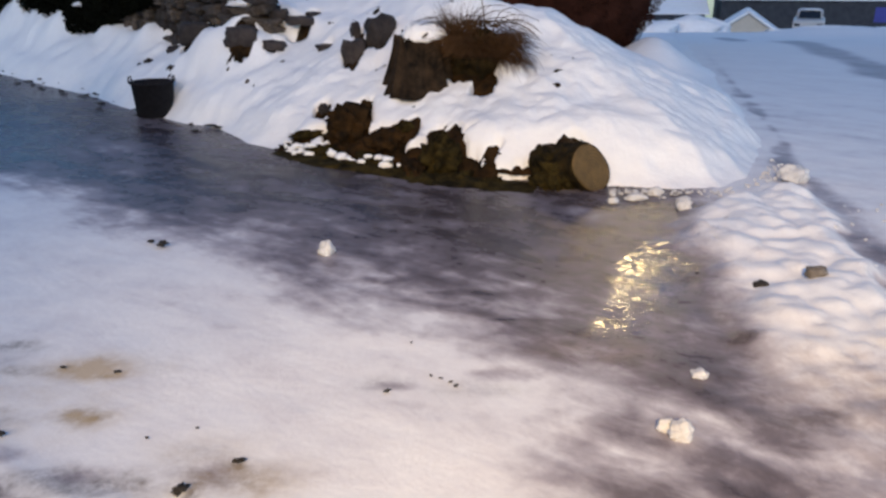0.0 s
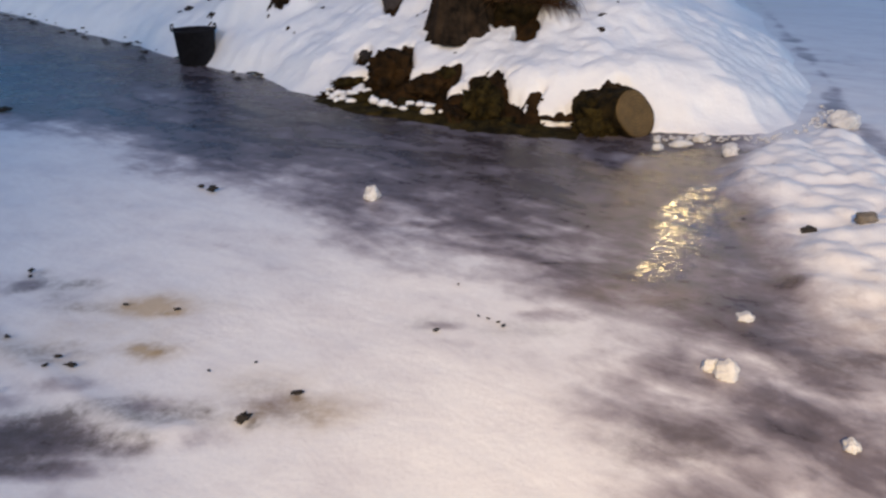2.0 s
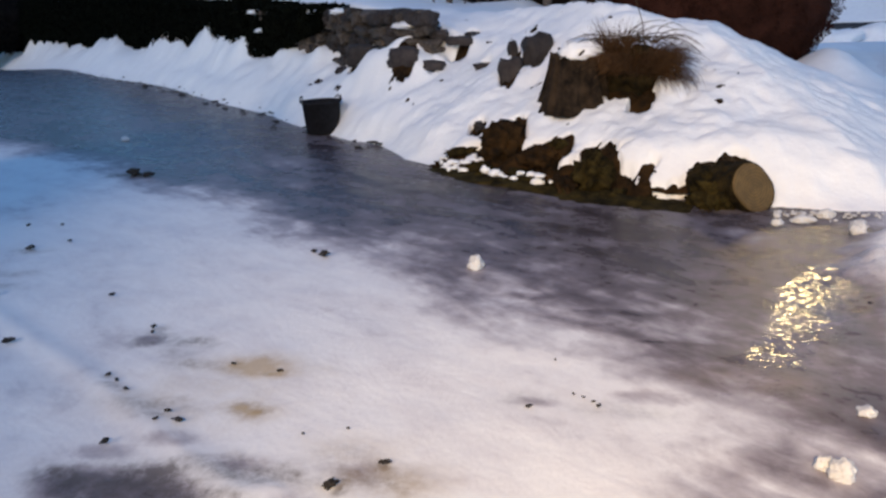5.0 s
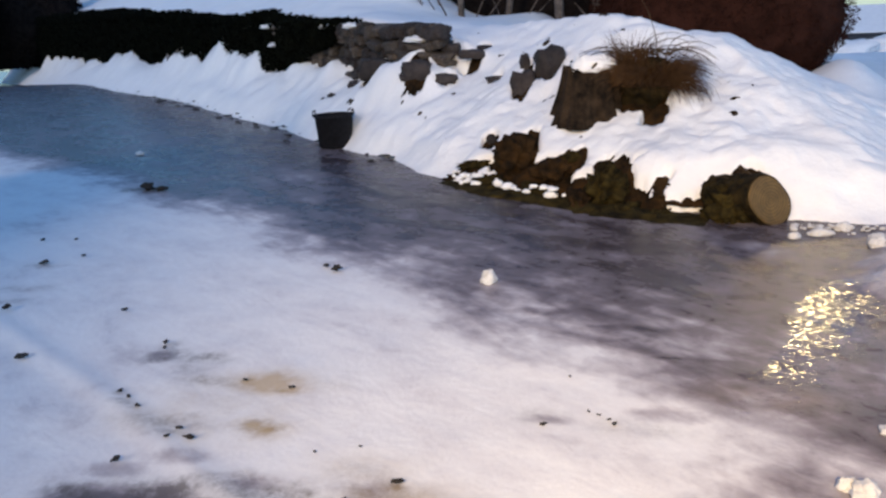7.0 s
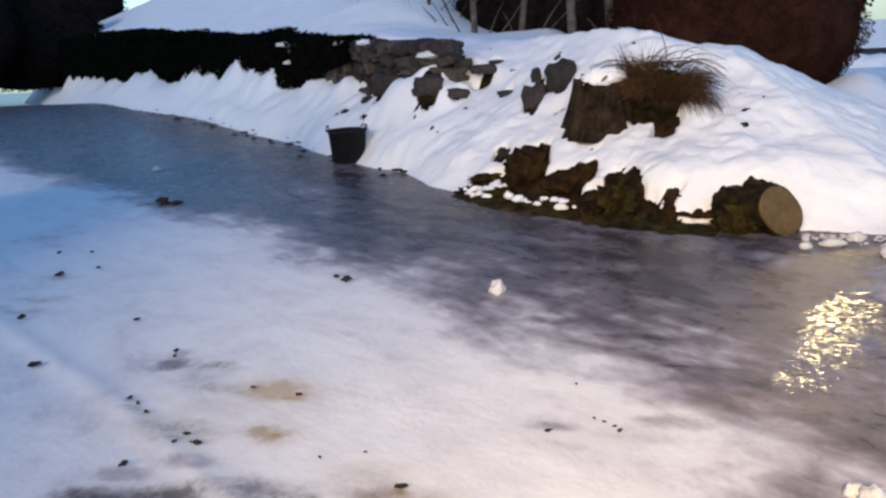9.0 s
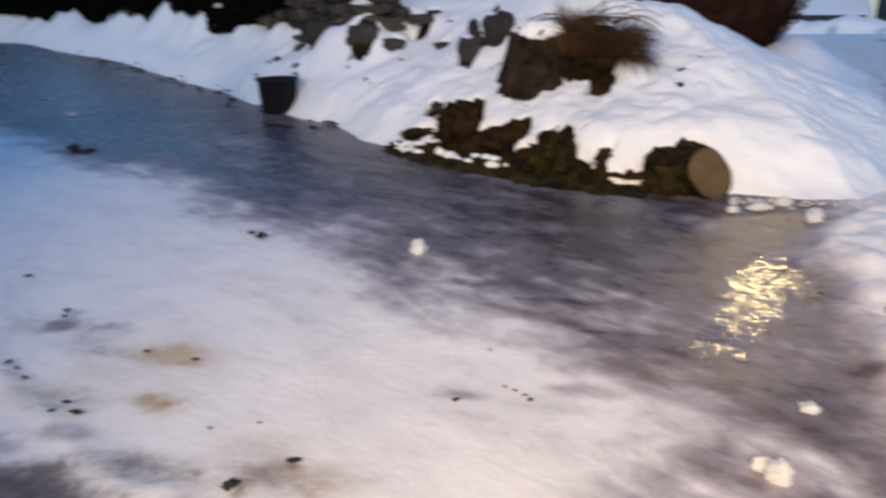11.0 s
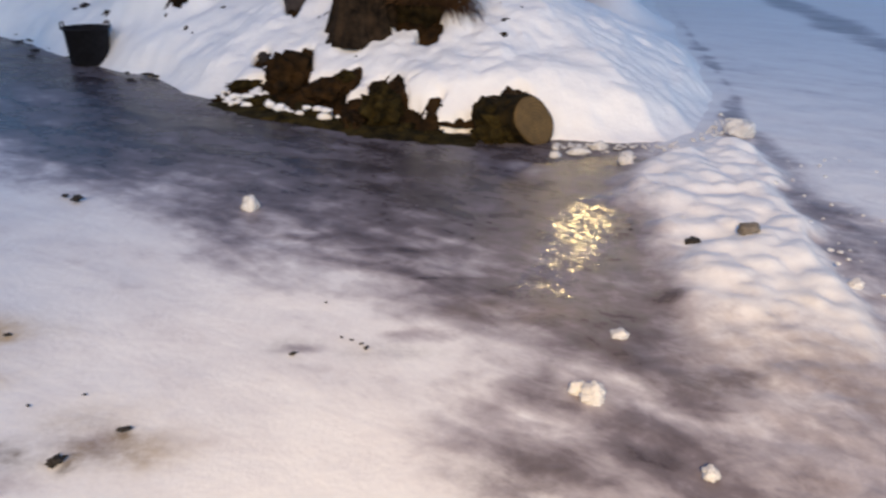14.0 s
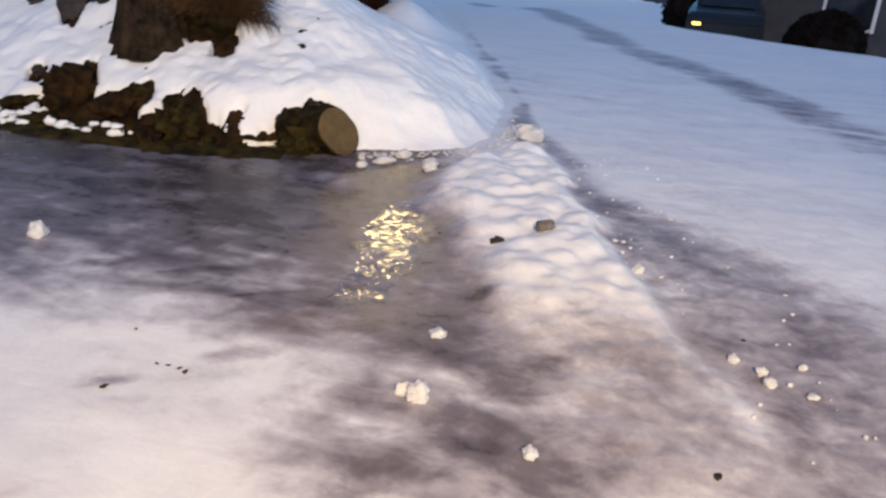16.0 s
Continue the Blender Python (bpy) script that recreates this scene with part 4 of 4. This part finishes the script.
# ---- far woods, trunks ----
def bare_tree(at, height, seed, radius=0.12):
    rng = random.Random(seed)
    base = base_empty("bare_tree", pose(*at), "slim bare tree with grey-brown bark", "tree", "trees behind the bank")
    bm = bmesh.new()
    p, d = Vector((0, 0, -0.3)), Vector((rng.uniform(-.1, .1), 0, 1))
    pts = [p.copy()]
    for j in range(8):
        d = (d + Vector((rng.uniform(-.12, .12), rng.uniform(-.1, .1), 0))).normalized()
        p = p + d * (height + 0.3) / 8
        pts.append(p.copy())
    tube(bm, pts, [radius * (1 - 0.85 * j / 8) for j in range(9)], 8)
    part("trunk", bm, WOOD, base)
    bm = bmesh.new()
    for k in range(26):
        i = rng.randint(1, 7)
        q = pts[i].copy()
        a = rng.uniform(0, 6.28)
        e = Vector((math.cos(a), math.sin(a), 0.9)).normalized()
        bp = [q.copy()]
        ln = height * 0.28 * rng.uniform(0.5, 1.1)
        for j in range(5):
            e = (e + Vector((rng.uniform(-.2, .2), rng.uniform(-.2, .2), 0.08))).normalized()
            q = q + e * ln / 5
            bp.append(q.copy())
        tube(bm, bp, [radius * 0.35 * (1 - 0.85 * j / 5) for j in range(6)], 4)
    part("crown", bm, WOOD, base, "bare crown of thin limbs")
    return base


for k, (x, y) in enumerate([(-3.6, 14.2), (-2.6, 13.4), (-0.9, 13.2), (0.3, 13.4), (-1.9, 13.8), (-0.2, 13.9), (-4.8, 15), (1.2, 15.5)]):
    bare_tree((x, y, 0.2), 6.5 + (k % 3), 60 + k, 0.05 + 0.02 * (k % 3))
for k, (x, y, sx, sy, sz) in enumerate([(-3, 19, 3.2, 1.5, 1.9), (2.4, 19.5, 3.0, 1.5, 1.7), (-32, 37, 6, 2, 3.4), (-6, 24, 4, 2, 2.5)]):
    shrub("evergreen_shrub", (x, y, 0.6), (sx, sy, sz), SHRUB, "dark thicket behind the garden", "shrub", 80 + k, 6000, 0.09, "thicket")


# ---- far houses and cars ----
def ground_z(x, y):
    return float(far_fall(np.float64(x), np.float64(y)))


def house(name, at, turn, size, roof_h, wall_mat, label, openings, gable_front=True):
    w, d, h = size
    base = base_empty(name, pose(*at, 0, 0, turn), label, "house")
    bm = bmesh.new()
    box(bm, (w, d, h + 0.6), (0, 0, h / 2 - 0.3))
    if gable_front:
        a = [bm.verts.new(p) for p in ((-w / 2, -d / 2, h), (w / 2, -d / 2, h), (0, -d / 2, h + roof_h), (-w / 2, d / 2, h), (w / 2, d / 2, h), (0, d / 2, h + roof_h))]
    else:
        a = [bm.verts.new(p) for p in ((-w / 2, d / 2, h), (-w / 2, -d / 2, h), (-w / 2, 0, h + roof_h), (w / 2, d / 2, h), (w / 2, -d / 2, h), (w / 2, 0, h + roof_h))]
    bm.faces.new((a[0], a[1], a[2]))
    bm.faces.new((a[5], a[4], a[3]))
    part("wall", bm, wall_mat, base)
    o, t = 0.35, 0.17
    run = w / 2 if gable_front else d / 2
    ang = math.atan2(roof_h, run)
    ln = math.hypot(roof_h, run) + o
    for sgn in (-1, 1):
        bm = bmesh.new()
        size3 = (ln, d + 2 * o, t) if gable_front else (w + 2 * o, ln, t)
        cx = sgn * (run + o * math.cos(ang)) / 2
        cz = h + roof_h / 2 - o * math.sin(ang) / 2 + t * 0.55
        turn3 = Matrix.Rotation(sgn * ang, 4, 'Y') if gable_front else Matrix.Rotation(-sgn * ang, 4, 'X')
        box(bm, size3, (cx, 0, cz) if gable_front else (0, cx, cz), 0.06, turn3)
        part("roof", bm, SNOW, base, "roof slope under snow")
    for (ox, oz, ow, oh, mat, nm) in openings:
        bm = bmesh.new()
        box(bm, (ow + 0.16, 0.08, oh + 0.16), (ox, -d / 2 - 0.02, oz), 0.01)
        fr = part(nm, bm, WHITE if nm == "window" else wall_mat, base)
        bm = bmesh.new()
        box(bm, (ow, 0.06, oh), (ox, -d / 2 - 0.05, oz), 0.005)
        part("pane" if nm == "window" else "leaf", bm, mat, fr)
    return base


house("garage", (23.5, 61, ground_z(22, 61) - 0.25), -20, (4.8, 6, 1.5), 1.6, RENDERW, "small pale gabled garage with a snowy roof", [(-0.5, 0.75, 1.7, 1.4, DARKW, "garage_door")])
house("long_house", (40, 70, ground_z(40, 70)), -14, (30, 8, 4.0), 1.8, DARKW, "long low dark house with a snow-covered roof", [], False)
house("far_house", (12, 76, ground_z(12, 76)), -8, (24, 8, 3.1), 1.9, DARKW, "far dark house with a snow-covered roof", [(-4, 1.6, 1.3, 1.1, GLASS, "window"), (3, 1.6, 1.3, 1.1, GLASS, "window")], False)
house("grey_house", (19.3, 16.0, -0.9), -52, (9, 6, 2.8), 1.6, GREYW, "grey rendered house behind a hedge", [(-2.2, 1.4, 1.1, 1.2, GLASS, "window"), (2.4, 1.4, 1.1, 1.2, GLASS, "window")], False)


def car(at, turn, paint, label, lights=False):
    base = base_empty("car", pose(*at, 0, 0, turn), label, "car", "parked cars")
    bm = bmesh.new()
    prof = [(-2.1, 0.35), (-2.15, 0.75), (-1.9, 0.92), (-0.95, 1.0), (0.9, 1.02), (1.9, 0.95), (2.1, 0.8), (2.1, 0.35)]
    cab = [(-1.05, 0.98), (-0.35, 1.42), (0.95, 1.45), (1.7, 1.0)]
    for pr, w in ((prof, 0.86), (cab, 0.72)):
        l = [bm.verts.new((-w, p[0], p[1])) for p in pr]
        r = [bm.verts.new((w, p[0], p[1])) for p in pr]
        bm.faces.new(l)
        bm.faces.new(r[::-1])
        for i in range(len(pr)):
            j = (i + 1) % len(pr)
            bm.faces.new((l[j], l[i], r[i], r[j]))
    bmesh.ops.recalc_face_normals(bm, faces=bm.faces)
    bmesh.ops.bevel(bm, geom=list(bm.edges), offset=0.05, segments=2, affect='EDGES')
    body = part("body", bm, paint, base)
    for (y0, z0, y1, z1) in ((-1.03, 1.02, -0.42, 1.40), (1.66, 1.04, 1.0, 1.40)):
        bm = bmesh.new()
        s = -1 if y0 < 0 else 1
        vs = [bm.verts.new(p) for p in ((-0.62, y0 + s * .02, z0), (0.62, y0 + s * .02, z0), (0.56, y1 + s * .02, z1), (-0.56, y1 + s * .02, z1))]
        bm.faces.new(vs if s < 0 else vs[::-1])
        r = bmesh.ops.extrude_face_region(bm, geom=list(bm.faces))
        bmesh.ops.translate(bm, vec=(0, s * 0.012, 0.01), verts=[g for g in r["geom"] if isinstance(g, bmesh.types.BMVert)])
        part("windscreen", bm, GLASS, base)
    for sx in (-1, 1):
        bm = bmesh.new()
        box(bm, (0.012, 1.7, 0.3), (sx * 0.728, 0.25, 1.2), 0.004)
        part("side_window", bm, GLASS, base)
        for y in (-1.3, 1.3):
            bm = bmesh.new()
            bmesh.ops.create_cone(bm, cap_ends=True, segments=20, radius1=0.31, radius2=0.31, depth=0.2)
            bmesh.ops.transform(bm, matrix=Matrix.Translation((sx * 0.8, y, 0.31)) @ Matrix.Rotation(math.pi / 2, 4, 'Y'), verts=bm.verts)
            part("wheel", bm, TYRE, base)
        bm = bmesh.new()
        box(bm, (0.3, 0.06, 0.14) if not lights else (0.2, 0.05, 0.06), (sx * 0.62, -2.13, 0.68), 0.012)
        part("headlight", bm, AMBER if lights and sx < 0 else GLASS, base)
    bm = rock_bm((0.66, 0.75, 0.06), 5, 3, 0.15)
    bmesh.ops.translate(bm, vec=(0, 0.3, 1.47), verts=bm.verts)
    part("roof_snow", bm, SNOW, base, "snow on the roof")
    return base


car((22.5, 48.5, ground_z(23, 48.5) - 0.1), -25, CARPAINT, "pale parked car facing the road behind a snow mound")
rock("snow_mound", (21.9, 44.0, ground_z(21.9, 44)), (3.4, 1.2, 0.42), SNOW, "low ploughed snow mound in front of the cars", "snow", 303, rough=0.3, detail=4)
rock("snow_mound", (25.6, 45.0, ground_z(25.6, 45)), (2.4, 1.1, 0.34), SNOW, "low ploughed snow mound in front of the cars", "snow", 304, rough=0.3, detail=4)
rock("snowy_hedge", (16.6, 52.0, ground_z(16, 52) + 0.25), (2.3, 0.8, 0.75), SNOW, "low hedge buried in snow by the houses", "hedge", 301, rough=0.35, detail=4)
rock("snowy_hedge", (13.6, 51.0, ground_z(13, 51) + 0.2), (1.6, 0.8, 0.6), SNOW, "low hedge buried in snow by the houses", "hedge", 302, rough=0.35, detail=4)


def blue_board(x, y):
    base = base_empty("notice_board", pose(x, y, ground_z(x, y), 0, 0, -28), "plain blue board on two posts", "board")
    for sx in (-0.55, 0.55):
        bm = bmesh.new()
        box(bm, (0.08, 0.08, 1.6), (sx, 0, 0.7), 0.01)
        part("post", bm, DARKW, base)
    bm = bmesh.new()
    box(bm, (1.3, 0.06, 0.9), (0, -0.07, 1.05), 0.01)
    part("panel", bm, BLUE, base)
    return base


blue_board(27.75, 49.5)
car((13.0, 17.2, -0.75), -37, CARDARK, "dark parked car with amber lamps behind the snow", True)
shrub("dark_bush", (12.5, 13.2, -0.75), (0.85, 0.7, 0.7), SHRUB, "dark round bush behind the snow", "bush", 31, 9000, 0.05)
shrub("evergreen_shrub", (-27.07, 30.00, 0.05), (4.5, 2.0, 2.4), SHRUB, "dark thicket at the end of the drive", "shrub", 95, 6000, 0.1, "thicket")
shrub("evergreen_shrub", (-28.66, 27.00, 0.33), (4.5, 2.0, 2.6), SHRUB, "dark thicket at the end of the drive", "shrub", 96, 6000, 0.1, "thicket")
shrub("dark_bush", (15.5, 20.5, -1.1), (2.2, 1.2, 1.0), SHRUB, "dark bush behind the snow", "bush", 32, 7000, 0.06)

# ---- lumps of snow and ice, clods ----
LUMPS = [(-0.678, 4.112, 0.045, 0.04, 0.05, 0), (1.036, 2.70, 0.040, 0.030, 0.02, 30), (0.84, 2.28, 0.045, 0.04, 0.04, 10), (0.795, 2.325, 0.030, 0.026, 0.03, 10), (2.731, 5.737, 0.11, 0.09, 0.085, 0),
         (2.208, 3.111, 0.035, 0.03, 0.03, 0), (1.102, 1.885, 0.024, 0.024, 0.022, 0), (2.178, 2.072, 0.026, 0.026, 0.02, 0), (2.15, 2.26, 0.026, 0.02, 0.016, 0), (2.20, 2.15, 0.026, 0.02, 0.018, 0),
         (2.39, 2.14, 0.02, 0.015, 0.015, 0), (2.28, 1.96, 0.025, 0.02, 0.01, 0), (1.55, 5.33, 0.06, 0.04, 0.04, 0), (1.38, 5.22, 0.07, 0.04, 0.03, 0),
         (1.65, 4.96, 0.05, 0.04, 0.05, 0), (1.20, 5.13, 0.04, 0.03, 0.03, 0), (1.68, 5.08, 0.05, 0.04, 0.04, 0), (1.89, 4.59, 0.12, 0.07, 0.05, 0), (-5.61, 8.10, 0.05, 0.04, 0.03, 0)]
for k, (x, y, sx, sy, sz, turn) in enumerate(LUMPS):
    rock("snow_lump", (x, y, sz * 0.55), (sx, sy, sz), CHUNK, "loose white lump of snow on the ice", "snow lump", 100 + k, turn=turn, rough=0.4, group="snow lumps", freq=1.25, detail=4)
rock("stone", (1.891, 3.561, 0.105), (0.058, 0.04, 0.034), PEBBLE, "grey-brown stone frozen into the icy ridge", "stone", 131, rough=0.3, blocky=0.5)
rock("stone", (1.61, 3.53, 0.045), (0.045, 0.03, 0.028), CLOD, "small dark stone on the ice", "stone", 132, rough=0.3, blocky=0.4)
CLODS = [(-1.57, 2.28, 0.022), (-2.81, 2.84, 0.03), (-2.09, 2.59, 0.014), (-2.02, 2.55, 0.014), (-1.93, 2.48, 0.015), (-0.68, 2.12, 0.022), (1.635, 1.64, 0.016), (-1.67, 4.23, 0.045), (-1.76, 4.29, 0.025),
         (-1.65, 2.34, 0.016), (-1.67, 2.28, 0.012), (-2.17, 3.09, 0.018), (-2.14, 3.03, 0.014), (-1.57, 2.76, 0.012), (-1.33, 2.72, 0.014), (-3.77, 4.18, 0.03), (-4.19, 4.68, 0.02), (-3.92, 4.71, 0.02),
         (-3.59, 4.35, 0.02), (-2.66, 3.46, 0.02), (-3.40, 3.41, 0.03), (-0.05, 2.69, 0.008), (-0.01, 2.67, 0.008), (0.03, 2.64, 0.009), (0.05, 2.61, 0.012), (-0.14, 2.98, 0.008), (-1.04, 2.26, 0.009),
         (-0.88, 2.32, 0.008), (-0.22, 2.57, 0.014), (2.29, 2.38, 0.01), (1.37, 3.78, 0.014), (1.37, 3.78, 0.014), (1.80, 3.55, 0.022), (-0.83, 1.97, 0.03), (-1.77, 2.10, 0.02), (-4.35, 6.32, 0.09), (-4.16, 6.26, 0.06)]
for k, (x, y, s) in enumerate(CLODS):
    rock("clod", (x, y, s * 0.3 + 0.01), (s * 0.9, s * 0.55, s * 0.35), CLOD, "small dark clod of earth on the snow", "clod", 150 + k, turn=40 * k, rough=0.9, detail=3, group="clods")


# ---- crumbs of snow, bits of earth along the foot of the bank, stones of the wall ----
def scatter(name, places, mat, label, category, seed, flat=1.0):
    rng = random.Random(seed)
    unit = bmesh.new()
    bmesh.ops.create_icosphere(unit, subdivisions=2, radius=1)
    base_v = [v.co.copy() for v in unit.verts]
    base_f = [[v.index for v in f.verts] for f in unit.faces]
    unit.free()
    verts, faces = [], []
    for x, y, z, s in places:
        k = len(verts)
        st = (s * rng.uniform(0.7, 1.5), s * rng.uniform(0.6, 1.1), s * rng.uniform(0.4, 0.9) * flat)
        for c in base_v:
            j = rng.uniform(0.85, 1.12)
            verts.append((x + c.x * st[0] * j, y + c.y * st[1] * j, z + c.z * st[2] * j))
        faces += [[k + i for i in f] for f in base_f]
    ob = new(name, mesh_from(name, verts, faces, mat))
    return tagged(ob, label, category, kind="stuff")


rng = random.Random(77)
places = []
for k in range(90):   # along the far side of the icy ridge and over the road beside it
    y = rng.uniform(1.6, 5.4)
    x = float(np.interp(y, [1.5, 1.9, 2.5, 3.0, 3.8, 4.9, 5.9], [1.8, 1.9, 2.03, 2.1, 2.27, 2.56, 2.7])) + rng.gauss(0.25, 0.3)
    places.append((x, y, 0.006, rng.uniform(0.003, 0.012)))
for k in range(150):   # under the bank, beside the log
    x = rng.uniform(1.2, 2.9)
    y = float(np.interp(x, [1.2, 1.7, 2.1, 2.5, 2.9], [5.45, 5.42, 5.45, 5.8, 6.5])) - abs(rng.gauss(0, 0.12))
    places.append((x, y, 0.01, rng.uniform(0.005, 0.02)))
for k in range(60):   # along the top of the ridge
    y = rng.uniform(3.2, 5.3)
    places.append((rng.uniform(1.6, 2.3) + 0.15 * (y - 3.5), y, 0.04, rng.uniform(0.006, 0.02)))
scatter("snow_crumbs", places, CHUNK, "small crumbs of snow on the ice", "snow", 5)
places = []
for k in range(34):   # snow caught between the mossy stones
    x = rng.uniform(-1.45, -0.35)
    y = float(np.interp(x, [-1.43, -1.0, -0.5, 0.0, 0.35, 0.7], [6.72, 6.38, 6.1, 5.78, 5.66, 5.66])) + rng.uniform(-0.08, 0.08)
    places.append((x, y, rng.uniform(0.02, 0.12), rng.uniform(0.012, 0.05)))
scatter("snow_clumps", places, SNOW, "snow clumps between mossy stones", "snow", 6)
places = []
for k in range(90):   # dark bits of earth where the snow ends
    q, t = along([Vector(p) for p in FOOT[2:9]], rng.uniform(0.0, 12.5))
    n = rng.gauss(-0.06, 0.13)
    places.append((q.x - t.y * n, q.y + t.x * n, 0.008 + max(0, 0.5 * n) + ground_z(q.x, q.y), rng.uniform(0.012, 0.06)))
scatter("earth_crumbs", places, CLOD, "dark bits of earth at the snow's edge", "earth", 7, 0.35)
places = []
for k in range(36):
    x = rng.uniform(-1.5, 0.5)
    y = float(np.interp(x, [-1.43, -1.0, -0.5, 0.0, 0.35, 0.7], [6.72, 6.38, 6.1, 5.78, 5.66, 5.66])) + rng.uniform(-0.06, 0.2)
    places.append((x, y, on_bank(x, y) + 0.005, rng.uniform(0.008, 0.03)))
scatter("dead_leaves", places, EARTH, "dead leaves and earth on the snow bank's foot", "leaves", 8)

stone_meshes = []
for k in range(8):
    bm = rock_bm((0.5, 0.4, 0.5), 200 + k, 3, 0.34, 0.95, 1.3)
    me = bpy.data.meshes.new("stone")
    bm.to_mesh(me)
    bm.free()
    me.materials.append(STONE if k % 3 else DARKSTONE)
    stone_meshes.append(me)
cap_bm = rock_bm((0.5, 0.5, 0.5), 230, 3, 0.6)
cap_me = bpy.data.meshes.new("snow_ledge")
cap_bm.to_mesh(cap_me)
cap_bm.free()
cap_me.materials.append(SNOW)
z = 0.50
while z < 1.34:
    h = rng.uniform(0.11, 0.17)
    s = stones_from - 2.5 + rng.uniform(0, 0.2)
    while s < wall_len + 0.15:
        w = rng.choice((0.1, 0.15, 0.2, 0.27, 0.36)) * rng.uniform(0.8, 1.25)
        q, t = along(wall_line, min(s + w / 2, wall_len))
        n = Vector((-t.y, t.x))
        off = -0.03 - rng.uniform(0, 0.10)
        ob = new("stone", stone_meshes[rng.randrange(8)])
        ob.parent = wall
        ob.matrix_basis = pose(q.x + n.x * off, q.y + n.y * off, z + h / 2 + rng.uniform(-0.03, 0.03), rng.uniform(-14, 14), rng.uniform(-14, 14), math.degrees(math.atan2(t.y, t.x)) + rng.uniform(-14, 14)) @ Matrix.Diagonal((w * rng.uniform(0.9, 1.15), 0.34, h * rng.uniform(0.85, 1.35), 1))
        if rng.random() < 0.10:
            c = new("snow_ledge", cap_me)
            c.parent = wall
            c.matrix_basis = pose(q.x + n.x * (off - 0.12), q.y + n.y * (off - 0.12), z + h * 1.0, 0, 0, math.degrees(math.atan2(t.y, t.x))) @ Matrix.Diagonal((w * 0.9, 0.2, 0.08, 1))
        s += w * 0.92
    z += h


def earth_strip():
    """Bare mossy earth between the snow and the ice."""
    line = [Vector(p) for p in ((-1.55, 6.78), (-1.1, 6.42), (-0.6, 6.12), (-0.05, 5.74), (0.35, 5.60), (0.75, 5.56))]
    total = sum((b - a).length for a, b in zip(line[:-1], line[1:]))
    bm = bmesh.new()
    prev = None
    n, m = 130, 12
    for i in range(n + 1):
        q, t = along(line, total * i / n)
        nrm = Vector((-t.y, t.x))
        f = math.sin(math.pi * i / n) ** 0.5
        ring = []
        for j in range(m + 1):
            u = j / m
            w = (u - 0.45) * 0.42
            h = 0.055 * math.sin(math.pi * u) ** 0.7 * f
            p = Vector((q.x + nrm.x * w, q.y + nrm.y * w, 0))
            k = noise.noise(p * 6) * 0.06 + noise.noise(p * 17) * 0.035 + noise.noise(p * 40) * 0.012
            p.z = h * (1 + 9 * k) - 0.012
            p.x += 0.09 * noise.noise(p * 7 + Vector((5, 0, 0)))
            p.y += 0.09 * noise.noise(p * 7 + Vector((0, 7, 0)))
            ring.append(bm.verts.new(p))
        if prev:
            for j in range(m):
                bm.faces.new((prev[j], ring[j], ring[j + 1], prev[j + 1])).smooth = True
        prev = ring
    ob = part("earth_verge", bm, MOSS)
    return tagged(ob, "strip of bare mossy earth between snow and ice", "earth", kind="structure")


earth_strip()
